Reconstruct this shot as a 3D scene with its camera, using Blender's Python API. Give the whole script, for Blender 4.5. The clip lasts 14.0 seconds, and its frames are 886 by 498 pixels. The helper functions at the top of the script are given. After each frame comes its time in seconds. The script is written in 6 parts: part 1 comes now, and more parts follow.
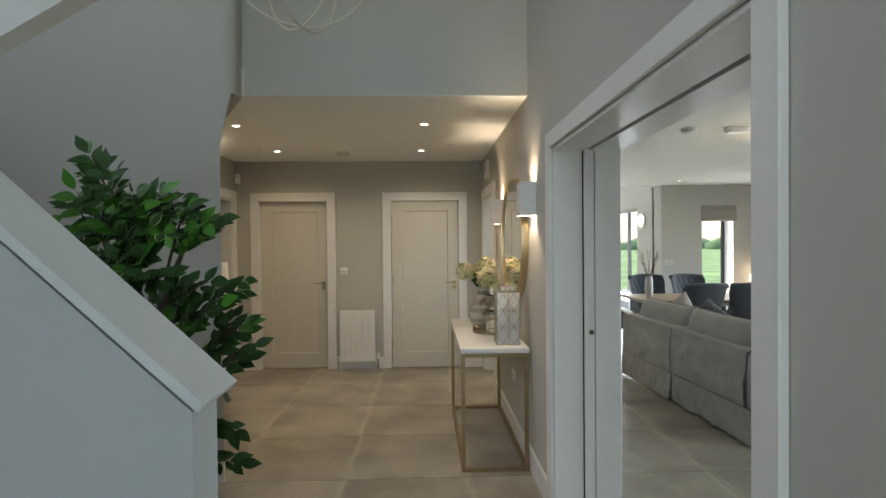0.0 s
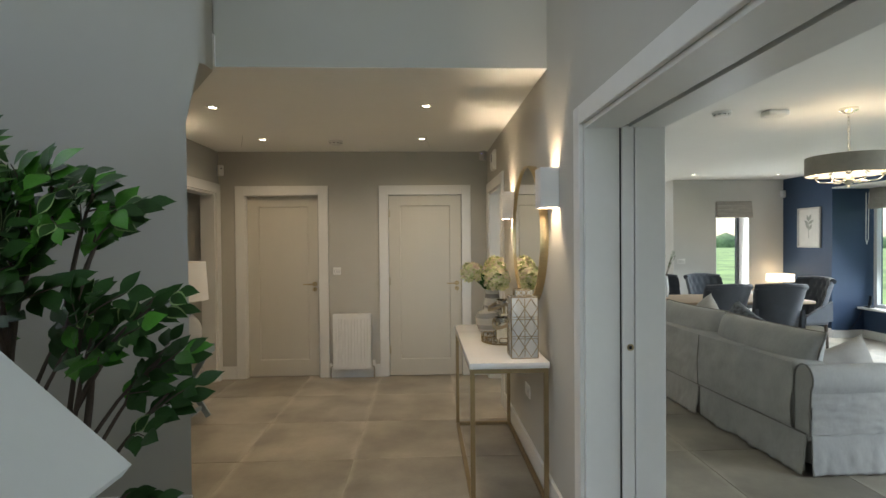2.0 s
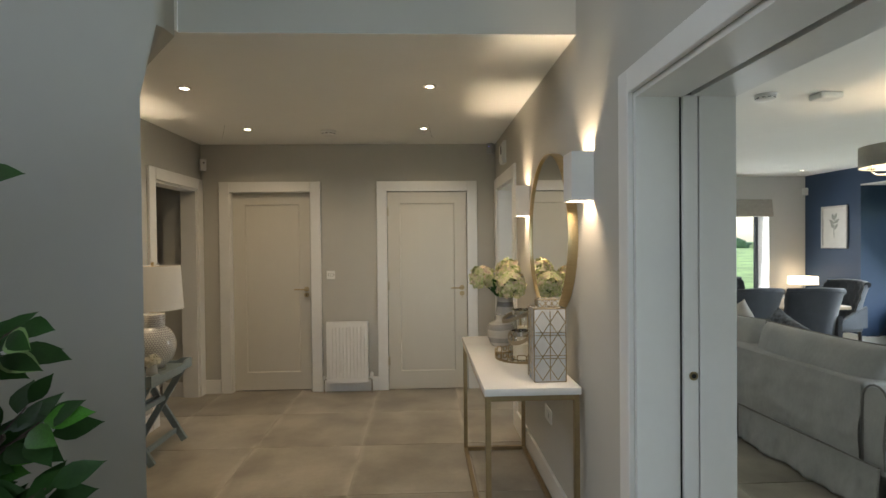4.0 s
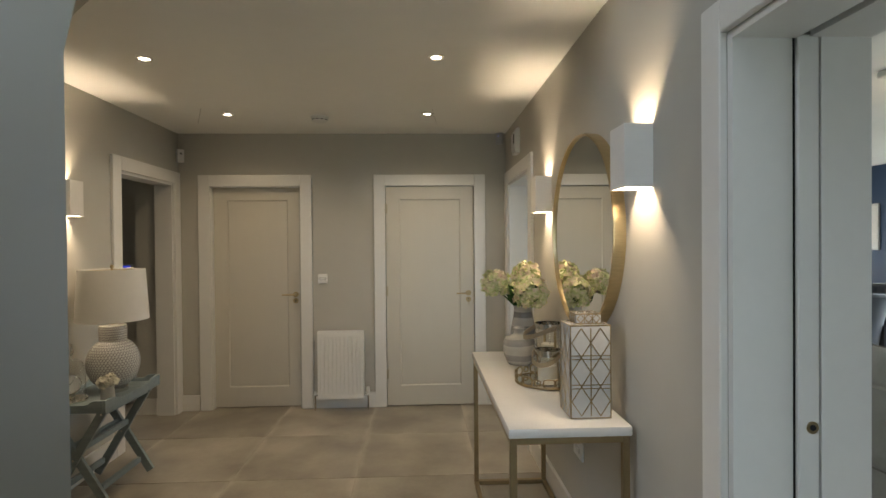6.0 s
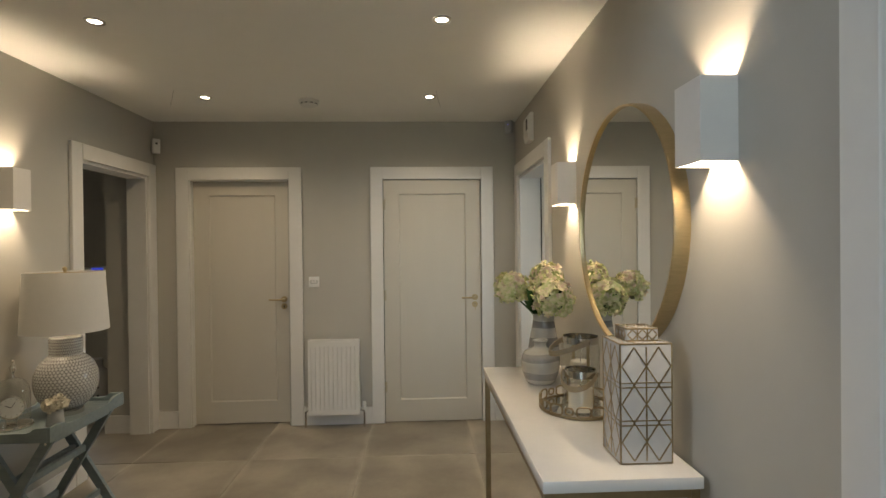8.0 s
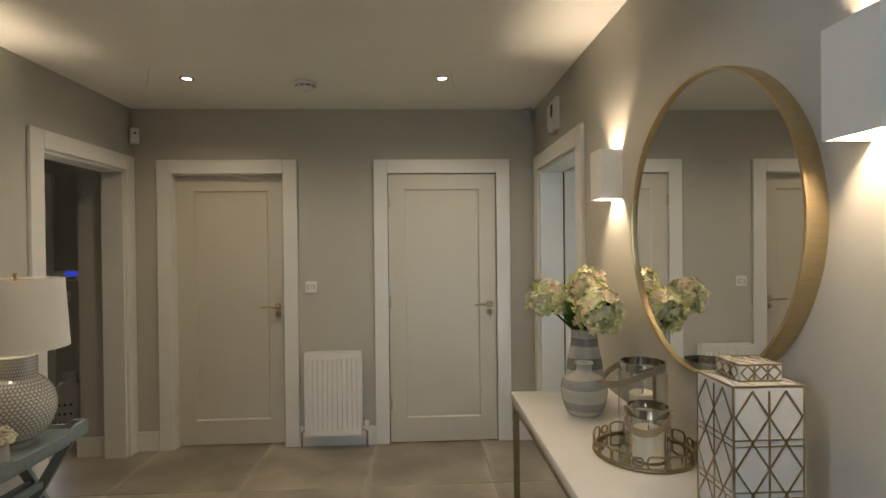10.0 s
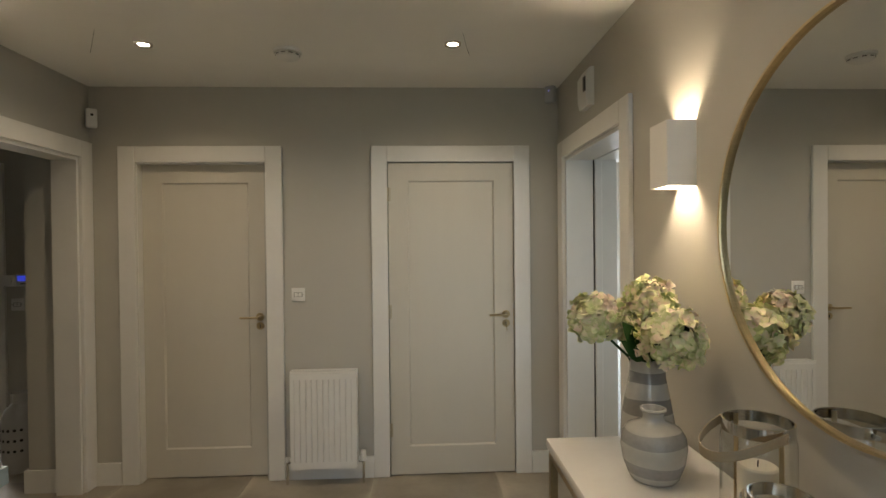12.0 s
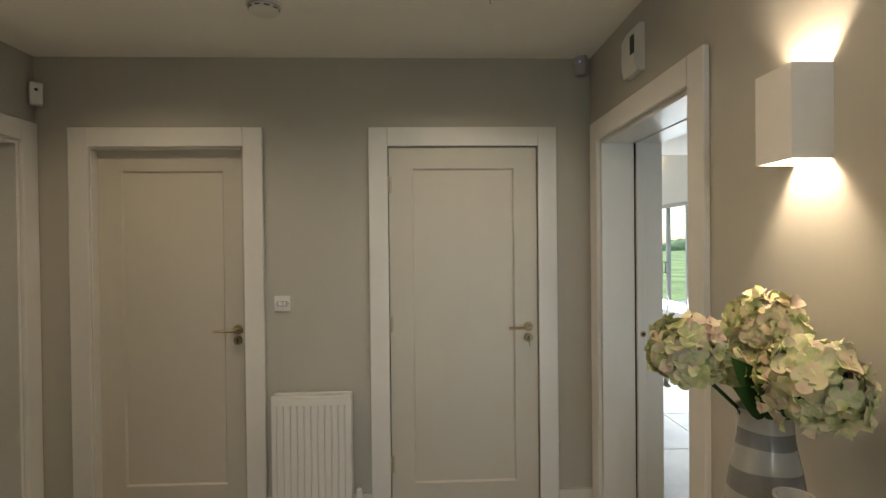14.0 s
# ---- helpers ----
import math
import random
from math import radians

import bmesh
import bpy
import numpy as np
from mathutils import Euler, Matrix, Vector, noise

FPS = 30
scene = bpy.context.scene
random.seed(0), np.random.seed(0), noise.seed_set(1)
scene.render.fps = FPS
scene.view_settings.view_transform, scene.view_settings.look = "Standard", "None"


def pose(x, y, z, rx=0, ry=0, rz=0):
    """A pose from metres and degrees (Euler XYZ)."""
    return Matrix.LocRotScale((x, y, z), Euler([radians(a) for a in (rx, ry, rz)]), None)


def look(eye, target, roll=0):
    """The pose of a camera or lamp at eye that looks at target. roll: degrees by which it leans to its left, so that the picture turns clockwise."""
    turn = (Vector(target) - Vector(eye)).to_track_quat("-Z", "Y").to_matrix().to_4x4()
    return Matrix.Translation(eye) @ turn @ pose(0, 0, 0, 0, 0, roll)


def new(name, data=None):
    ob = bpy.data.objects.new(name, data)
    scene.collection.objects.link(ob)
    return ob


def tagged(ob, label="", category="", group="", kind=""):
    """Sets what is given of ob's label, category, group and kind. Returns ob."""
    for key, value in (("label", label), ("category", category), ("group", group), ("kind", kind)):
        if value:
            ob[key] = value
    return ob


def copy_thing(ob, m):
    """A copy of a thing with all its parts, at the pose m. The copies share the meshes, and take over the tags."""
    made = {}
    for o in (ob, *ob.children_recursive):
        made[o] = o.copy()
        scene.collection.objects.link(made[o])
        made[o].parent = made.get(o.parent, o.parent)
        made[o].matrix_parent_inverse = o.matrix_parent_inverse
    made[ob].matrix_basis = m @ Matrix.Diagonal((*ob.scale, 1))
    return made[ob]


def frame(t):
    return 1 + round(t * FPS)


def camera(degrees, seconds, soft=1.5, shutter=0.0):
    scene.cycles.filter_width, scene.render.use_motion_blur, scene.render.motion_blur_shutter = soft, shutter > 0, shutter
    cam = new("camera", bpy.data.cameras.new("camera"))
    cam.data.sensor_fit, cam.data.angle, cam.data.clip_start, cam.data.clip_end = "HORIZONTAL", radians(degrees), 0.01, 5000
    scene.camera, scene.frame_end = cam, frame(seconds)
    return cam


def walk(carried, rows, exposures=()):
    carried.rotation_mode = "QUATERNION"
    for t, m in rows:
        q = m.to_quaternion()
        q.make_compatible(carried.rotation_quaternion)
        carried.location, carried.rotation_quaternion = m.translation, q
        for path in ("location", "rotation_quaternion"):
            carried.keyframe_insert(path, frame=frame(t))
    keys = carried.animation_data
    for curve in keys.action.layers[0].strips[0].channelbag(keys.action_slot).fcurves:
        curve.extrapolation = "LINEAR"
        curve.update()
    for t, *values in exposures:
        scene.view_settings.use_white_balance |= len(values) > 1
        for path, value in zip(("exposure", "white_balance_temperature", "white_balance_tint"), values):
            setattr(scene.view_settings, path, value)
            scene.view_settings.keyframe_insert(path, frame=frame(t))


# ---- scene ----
cam = camera(82.0, 14.0)
PATH = [
    (0, (0.425, 2.354, 1.528), (0.493, 4.353, 1.505), -0.5),
    (0.5, (0.433, 2.47, 1.53), (0.503, 4.468, 1.503), -0.5),
    (1, (0.43, 2.592, 1.525), (0.503, 4.59, 1.498), -0.5),
    (1.5, (0.422, 2.715, 1.519), (0.496, 4.714, 1.49), -0.5),
    (2, (0.393, 2.845, 1.521), (0.471, 4.843, 1.491), -0.5),
    (2.5, (0.381, 2.967, 1.525), (0.458, 4.966, 1.495), -0.5),
    (3, (0.372, 3.085, 1.527), (0.452, 5.084, 1.498), -0.6),
    (5.5, (0.357, 3.739, 1.503), (0.441, 5.737, 1.481), -0.5),
    (6, (0.333, 3.864, 1.511), (0.419, 5.862, 1.49), -0.5),
    (6.5, (0.319, 3.982, 1.51), (0.406, 5.98, 1.491), -0.6),
    (7, (0.314, 4.089, 1.505), (0.4, 6.087, 1.484), -0.6),
    (7.5, (0.315, 4.206, 1.493), (0.402, 6.204, 1.476), -0.6),
    (8, (0.314, 4.31, 1.49), (0.403, 6.308, 1.476), -0.6),
    (10.5, (0.22, 4.871, 1.504), (0.319, 6.869, 1.488), -0.6),
    (11, (0.222, 5.018, 1.501), (0.311, 7.016, 1.483), -0.6),
    (11.5, (0.214, 5.157, 1.501), (0.304, 7.155, 1.486), -0.6),
    (12, (0.212, 5.285, 1.515), (0.302, 7.282, 1.495), -0.6),
    (12.5, (0.213, 5.402, 1.508), (0.303, 7.4, 1.493), -0.6),
    (13, (0.217, 5.539, 1.507), (0.3, 7.537, 1.49), -0.5),
    (13.5, (0.198, 5.677, 1.502), (0.284, 7.675, 1.489), -0.5),
    (14, (0.191, 5.808, 1.512), (0.27, 7.806, 1.493), -0.6),
]
walk(cam, [(t, look(eye, target, roll)) for t, eye, target, roll in PATH],
     exposures=[(0.0, 0.55), (5.5, 0.52), (8.0, 0.50), (10.5, 0.46), (14.0, 0.40)])

# ---- world, daylight and lamps ----
world = bpy.data.worlds.new("overcast_sky")
scene.world = world
world.use_nodes = True
wn = world.node_tree.nodes
sky = wn.new("ShaderNodeTexSky")
sky.sky_type, sky.sun_disc = "NISHITA", False
sky.sun_elevation, sky.sun_rotation = radians(52), radians(-25)
sky.air_density, sky.dust_density = 1.0, 1.5
world.node_tree.links.new(sky.outputs[0], wn["Background"].inputs["Color"])
wn["Background"].inputs["Strength"].default_value = 0.30

sun = new("sun", bpy.data.lights.new("sun", "SUN"))
sun.data.energy, sun.data.angle, sun.data.color = 1.5, radians(14), (1.0, 0.96, 0.9)
sun.matrix_world = look((-6.5, 14.0, 20), (0, 0, 0))

DAY = (0.85, 0.94, 1.0)
WARM = (1.0, 0.78, 0.52)


def day_lamp(name, eye, target, w, h, watts, color=DAY, spread=180):
    """Sky light that comes in by a window, as an area lamp in the opening."""
    lamp = new(name, bpy.data.lights.new(name, "AREA"))
    lamp.data.shape, lamp.data.size, lamp.data.size_y = "RECTANGLE", w, h
    lamp.data.energy, lamp.data.color = watts, color
    lamp.data.spread = radians(spread)
    lamp.matrix_world = look(eye, target)
    return lamp


def point_lamp(name, at, watts, color=WARM, size=0.02):
    lamp = new(name, bpy.data.lights.new(name, "POINT"))
    lamp.data.energy, lamp.data.color, lamp.data.shadow_soft_size = watts, color, size
    lamp.location = at
    return lamp


def down_lamp(name, at, watts, spread=150, color=WARM):
    lamp = new(name, bpy.data.lights.new(name, "SPOT"))
    lamp.data.energy, lamp.data.color, lamp.data.shadow_soft_size = watts, color, 0.03
    lamp.data.spot_size, lamp.data.spot_blend = radians(spread), 1.0
    lamp.location = at
    return lamp


day_lamp("upper_window_light", (0.1, -0.42, 4.1), (0.1, 5.0, 5.2), 2.2, 1.75, 28)
day_lamp("landing_window_light", (-3.56, 4.45, 3.7), (1.13, 4.3, 1.2), 1.5, 1.7, 4.8, (0.88, 0.93, 1.0), 66)
day_lamp("entrance_door_light", (0.05, -0.44, 1.2), (0.05, 5.0, 1.2), 1.8, 2.0, 15, (0.82, 0.93, 1.0))
day_lamp("bay_window_light", (7.04, 9.0, 1.35), (4.6, 9.0, -0.6), 2.3, 1.8, 52, (0.80, 0.92, 1.0), 104)
day_lamp("living_window_light", (6.5, 4.2, 1.35), (3.8, 5.3, -0.6), 2.4, 1.7, 52, (0.80, 0.92, 1.0), 130)
day_lamp("dining_window_light", (5.7, 11.62, 1.1), (5.0, 6.0, 0.8), 0.5, 1.6, 14, (0.86, 0.94, 1.0))
day_lamp("sunroom_door_light", (4.60, 14.4, 1.2), (2.0, 14.4, 0.6), 3.8, 2.0, 150, (0.86, 0.94, 1.0))
day_lamp("back_door_light", (-4.9, 10.84, 1.55), (-4.6, 9.6, 0.4), 1.2, 0.9, 22, (1.0, 0.95, 0.88))

# ---- materials ----


def mat(name, color, rough=0.6, metal=0.0, vary=0.06, scale=6.0, bump=0.0, bump_scale=60.0, rand=0.0, spec=0.5, coat=0.0, stretch=(1, 1, 1), dirt=None):
    m = bpy.data.materials.new(name)
    m.use_nodes = True
    nt = m.node_tree
    n, li = nt.nodes, nt.links
    b = n["Principled BSDF"]
    b.inputs["Roughness"].default_value, b.inputs["Metallic"].default_value = rough, metal
    b.inputs["Specular IOR Level"].default_value, b.inputs["Coat Weight"].default_value = spec, coat
    tc = n.new("ShaderNodeTexCoord")
    mp = n.new("ShaderNodeMapping")
    mp.inputs["Scale"].default_value = stretch
    li.new(tc.outputs["Object"], mp.inputs[0])
    nz = n.new("ShaderNodeTexNoise")
    nz.inputs["Scale"].default_value, nz.inputs["Detail"].default_value = scale, 5
    li.new(mp.outputs[0], nz.inputs["Vector"])
    n2 = n.new("ShaderNodeTexNoise")
    n2.inputs["Scale"].default_value, n2.inputs["Detail"].default_value = scale * 7.3, 3
    li.new(mp.outputs[0], n2.inputs["Vector"])
    mix2 = n.new("ShaderNodeMath")
    mix2.operation = "MULTIPLY_ADD"
    li.new(n2.outputs[0], mix2.inputs[0])
    mix2.inputs[1].default_value = 0.45
    li.new(nz.outputs[0], mix2.inputs[2])
    rng = n.new("ShaderNodeMapRange")
    rng.inputs["From Min"].default_value, rng.inputs["From Max"].default_value = 0.45, 1.0
    rng.inputs["To Min"].default_value, rng.inputs["To Max"].default_value = 1 - vary, 1 + vary
    li.new(mix2.outputs[0], rng.inputs["Value"])
    fac = rng.outputs[0]
    if rand:
        info = n.new("ShaderNodeObjectInfo")
        r2 = n.new("ShaderNodeMapRange")
        r2.inputs["To Min"].default_value, r2.inputs["To Max"].default_value = 1 - rand, 1 + rand
        li.new(info.outputs["Random"], r2.inputs["Value"])
        mul = n.new("ShaderNodeMath")
        mul.operation = "MULTIPLY"
        li.new(fac, mul.inputs[0])
        li.new(r2.outputs[0], mul.inputs[1])
        fac = mul.outputs[0]
    vm = n.new("ShaderNodeVectorMath")
    vm.operation = "SCALE"
    vm.inputs[0].default_value = color
    li.new(fac, vm.inputs["Scale"])
    li.new(vm.outputs[0], b.inputs["Base Color"])
    if bump:
        nb = n.new("ShaderNodeTexNoise")
        nb.inputs["Scale"].default_value, nb.inputs["Detail"].default_value = bump_scale, 4
        li.new(mp.outputs[0], nb.inputs["Vector"])
        bp = n.new("ShaderNodeBump")
        bp.inputs["Strength"].default_value, bp.inputs["Distance"].default_value = bump, 0.004
        li.new(nb.outputs[0], bp.inputs["Height"])
        li.new(bp.outputs[0], b.inputs["Normal"])
    return m


def glow(name, color, strength):
    m = bpy.data.materials.new(name)
    m.use_nodes = True
    b = m.node_tree.nodes["Principled BSDF"]
    b.inputs["Base Color"].default_value = (*color, 1)
    b.inputs["Emission Color"].default_value = (*color, 1)
    b.inputs["Emission Strength"].default_value = strength
    return m


def clear(name, rough=0.0, ior=1.45, tint=(1, 1, 1)):
    m = bpy.data.materials.new(name)
    m.use_nodes = True
    b = m.node_tree.nodes["Principled BSDF"]
    b.inputs["Base Color"].default_value = (*tint, 1)
    b.inputs["Roughness"].default_value, b.inputs["IOR"].default_value = rough, ior
    b.inputs["Transmission Weight"].default_value = 1.0
    return m


WALL = mat("warm_grey_wall_paint", (0.476, 0.457, 0.407), 0.75, vary=0.025, scale=1.4, bump=0.05, bump_scale=220)
WHITEWALL = mat("pale_grey_wall_paint", (0.60, 0.59, 0.565), 0.75, vary=0.025, scale=1.4, bump=0.05, bump_scale=220)
BLUE = mat("navy_wall_paint", (0.022, 0.048, 0.10), 0.6, vary=0.05, scale=2, bump=0.05, bump_scale=220)
CEIL = mat("white_ceiling_paint", (0.88, 0.865, 0.825), 0.85, vary=0.02, scale=1.2, bump=0.04, bump_scale=200)
TRIM = mat("white_satin_trim", (0.74, 0.725, 0.69), 0.38, vary=0.03, scale=4, bump=0.03, bump_scale=90)
DOOR = mat("off_white_door_paint", (0.57, 0.535, 0.46), 0.42, vary=0.015, scale=3, bump=0.03, bump_scale=120, stretch=(4, 4, 0.8))
# copy of the wall paint, cooled to carry the bluish daylight on the half-wall
STAIRWALL = mat("daylight_tinted_stair_wall_paint", (0.45, 0.467, 0.465), 0.7, vary=0.025, scale=1.4, bump=0.05, bump_scale=220)
STAIRPAINT = mat("cool_white_stair_paint", (0.60, 0.615, 0.61), 0.5, vary=0.03, scale=3, bump=0.03)
GROUT = mat("beige_grout", (0.42, 0.38, 0.32), 0.9, vary=0.1, scale=12)
GOLD = mat("brushed_gold", (0.60, 0.47, 0.27), 0.32, 1.0, vary=0.08, scale=20, stretch=(1, 1, 8))
DULLGOLD = mat("antique_gold_steel", (0.30, 0.225, 0.125), 0.38, 0.85, vary=0.12, scale=18)
CHROME = mat("polished_nickel", (0.75, 0.73, 0.68), 0.12, 1.0, vary=0.05)
BRASS = mat("aged_brass", (0.46, 0.37, 0.22), 0.3, 1.0, vary=0.15, scale=40)
RADW = mat("white_radiator_enamel", (0.78, 0.77, 0.74), 0.3, vary=0.02)
PLASTIC = mat("white_plastic", (0.76, 0.75, 0.72), 0.4, vary=0.02)
DARK = mat("black_plastic", (0.012, 0.012, 0.014), 0.3, vary=0.1)
# near-black: painted shade of gaps and recesses, also the ceiling threads
SLOT = mat("recess_shade_and_thread_black", (0.015, 0.013, 0.012), 0.8, vary=0.2)
FRAMEDARK = mat("anthracite_frame", (0.045, 0.05, 0.055), 0.4, vary=0.08)
GLASS = clear("window_glass", 0.0, 1.02)
JARGLASS = bpy.data.materials.new("thin_clear_glass")
JARGLASS.use_nodes = True
_n, _l = JARGLASS.node_tree.nodes, JARGLASS.node_tree.links
_n.remove(_n["Principled BSDF"])
_mx, _fr = _n.new("ShaderNodeMixShader"), _n.new("ShaderNodeLayerWeight")
_pw = _n.new("ShaderNodeMath")
_pw.operation, _pw.inputs[1].default_value = "POWER", 3.5
_sc = _n.new("ShaderNodeMath")
_sc.operation, _sc.inputs[1].default_value, _sc.inputs[2].default_value = "MULTIPLY_ADD", 0.9, 0.09
_tr, _gl = _n.new("ShaderNodeBsdfTransparent"), _n.new("ShaderNodeBsdfGlossy")
_tr.inputs["Color"].default_value = (0.97, 0.98, 0.97, 1)
_gl.inputs["Roughness"].default_value = 0.02
_fr.inputs["Blend"].default_value = 0.5
_l.new(_fr.outputs["Facing"], _pw.inputs[0])
_l.new(_pw.outputs[0], _sc.inputs[0])
_l.new(_sc.outputs[0], _mx.inputs[0])
_l.new(_tr.outputs[0], _mx.inputs[1])
_l.new(_gl.outputs[0], _mx.inputs[2])
_l.new(_mx.outputs[0], _n["Material Output"].inputs["Surface"])
MIRROR = mat("silvered_mirror", (0.86, 0.87, 0.86), 0.0, 1.0, vary=0.0)


def tile_material():
    """Stone-look porcelain: clouded centre, paler rim and fine veins, shifted from tile to tile."""
    m = mat("stone_look_porcelain", (0.30, 0.262, 0.21), 0.36, vary=0.0, rand=0.05)
    n, li = m.node_tree.nodes, m.node_tree.links
    b = n["Principled BSDF"]
    tc = n.new("ShaderNodeTexCoord")
    info = n.new("ShaderNodeObjectInfo")
    off = n.new("ShaderNodeVectorMath")
    off.operation = "MULTIPLY_ADD"
    comb = n.new("ShaderNodeCombineXYZ")
    for k in range(3):
        li.new(info.outputs["Random"], comb.inputs[k])
    li.new(comb.outputs[0], off.inputs[0])
    off.inputs[1].default_value = (37.0, 53.0, 11.0)
    li.new(tc.outputs["Object"], off.inputs[2])
    big = n.new("ShaderNodeTexNoise")
    big.inputs["Scale"].default_value, big.inputs["Detail"].default_value = 2.2, 6
    li.new(off.outputs[0], big.inputs["Vector"])
    fine = n.new("ShaderNodeTexNoise")
    fine.inputs["Scale"].default_value, fine.inputs["Detail"].default_value = 38, 4
    li.new(off.outputs[0], fine.inputs["Vector"])
    # paler worn rim near the tile's own edges
    sep = n.new("ShaderNodeSeparateXYZ")
    li.new(tc.outputs["Object"], sep.inputs[0])
    ax = n.new("ShaderNodeMath"); ax.operation = "ABSOLUTE"; li.new(sep.outputs[0], ax.inputs[0])
    ay = n.new("ShaderNodeMath"); ay.operation = "ABSOLUTE"; li.new(sep.outputs[1], ay.inputs[0])
    mx = n.new("ShaderNodeMath"); mx.operation = "MAXIMUM"; li.new(ax.outputs[0], mx.inputs[0]); li.new(ay.outputs[0], mx.inputs[1])
    wob = n.new("ShaderNodeMath"); wob.operation = "MULTIPLY_ADD"; li.new(big.outputs[0], wob.inputs[0]); wob.inputs[1].default_value = 0.13; li.new(mx.outputs[0], wob.inputs[2])
    rim = n.new("ShaderNodeMapRange")
    rim.inputs["From Min"].default_value, rim.inputs["From Max"].default_value = 0.425, 0.470
    rim.inputs["To Min"].default_value, rim.inputs["To Max"].default_value = 0.0, 0.55
    li.new(wob.outputs[0], rim.inputs["Value"])
    ramp = n.new("ShaderNodeValToRGB")
    ramp.color_ramp.elements[0].position, ramp.color_ramp.elements[0].color = 0.32, (0.245, 0.218, 0.176, 1)
    ramp.color_ramp.elements[1].position, ramp.color_ramp.elements[1].color = 0.68, (0.44, 0.394, 0.322, 1)
    li.new(big.outputs[0], ramp.inputs[0])
    mix = n.new("ShaderNodeMix"); mix.data_type = "RGBA"
    li.new(rim.outputs[0], mix.inputs["Factor"])
    li.new(ramp.outputs[0], mix.inputs["A"])
    mix.inputs["B"].default_value = (0.55, 0.505, 0.43, 1)
    m2 = n.new("ShaderNodeMix"); m2.data_type = "RGBA"; m2.blend_type = "MULTIPLY"
    m2.inputs["Factor"].default_value = 0.22
    li.new(mix.outputs["Result"], m2.inputs["A"])
    li.new(fine.outputs[0], m2.inputs["B"])
    hs = n.new("ShaderNodeHueSaturation")
    li.new(m2.outputs["Result"], hs.inputs["Color"])
    rr = n.new("ShaderNodeMapRange"); rr.inputs["To Min"].default_value, rr.inputs["To Max"].default_value = 0.93, 1.07
    li.new(info.outputs["Random"], rr.inputs["Value"])
    li.new(rr.outputs[0], hs.inputs["Value"])
    li.new(hs.outputs[0], b.inputs["Base Color"])
    rg = n.new("ShaderNodeMapRange"); rg.inputs["To Min"].default_value, rg.inputs["To Max"].default_value = 0.30, 0.48
    li.new(fine.outputs[0], rg.inputs["Value"])
    li.new(rg.outputs[0], b.inputs["Roughness"])
    return m


TILE = tile_material()

# ---- mesh helpers ----


def box(bm, x0, x1, y0, y1, z0, z1, bev=0.0, seg=2):
    r = bmesh.ops.create_cube(bm, size=1.0)
    for v in r["verts"]:
        v.co = Vector(((x0 + x1) / 2 + v.co.x * (x1 - x0), (y0 + y1) / 2 + v.co.y * (y1 - y0), (z0 + z1) / 2 + v.co.z * (z1 - z0)))
    if bev:
        es = {e for v in r["verts"] for e in v.link_edges}
        bmesh.ops.bevel(bm, geom=list(es), offset=bev, segments=seg, affect="EDGES", profile=0.5)
    return bm


def lathe(bm, prof, n=32, cx=0.0, cy=0.0):
    rings = []
    for r, z in prof:
        if r < 1e-5:
            rings.append([bm.verts.new((cx, cy, z))])
        else:
            rings.append([bm.verts.new((cx + r * math.cos(2 * math.pi * k / n), cy + r * math.sin(2 * math.pi * k / n), z)) for k in range(n)])
    for a, b in zip(rings, rings[1:]):
        for k in range(n):
            f = [a[k % len(a)], a[(k + 1) % len(a)], b[(k + 1) % len(b)], b[k % len(b)]]
            f = list(dict.fromkeys(f))
            if len(f) > 2:
                bm.faces.new(f)
    return bm


def tube(bm, pts, r, n=8, closed=False):
    pts = [Vector(p) for p in pts]
    rad = r if isinstance(r, (list, tuple)) else [r] * len(pts)
    rings, up = [], None
    for i, p in enumerate(pts):
        a = pts[i - 1] if i or closed else p
        b = pts[(i + 1) % len(pts)] if i + 1 < len(pts) or closed else p
        d = (b - a).normalized()
        if up is None:
            up = Vector((0, 0, 1)) if abs(d.z) < 0.9 else Vector((1, 0, 0))
        s = d.cross(up).normalized()
        up = s.cross(d).normalized()
        rings.append([bm.verts.new(p + rad[i] * (math.cos(2 * math.pi * k / n) * s + math.sin(2 * math.pi * k / n) * up)) for k in range(n)])
    m = len(rings)
    for i in range(m if closed else m - 1):
        a, b = rings[i], rings[(i + 1) % m]
        for k in range(n):
            bm.faces.new((a[k], a[(k + 1) % n], b[(k + 1) % n], b[k]))
    if not closed:
        bm.faces.new(rings[0][::-1])
        bm.faces.new(rings[-1])
    return bm


def prism(bm, pts, axis, a, b):
    """A polygon in the plane across axis, drawn out from a to b."""
    def at(p, q):
        return {"x": (q, p[0], p[1]), "y": (p[0], q, p[1]), "z": (p[0], p[1], q)}[axis]
    lo, hi = [bm.verts.new(at(p, a)) for p in pts], [bm.verts.new(at(p, b)) for p in pts]
    n = len(pts)
    bm.faces.new(lo)
    bm.faces.new(hi[::-1])
    for k in range(n):
        bm.faces.new((lo[k], hi[k], hi[(k + 1) % n], lo[(k + 1) % n]))
    return bm


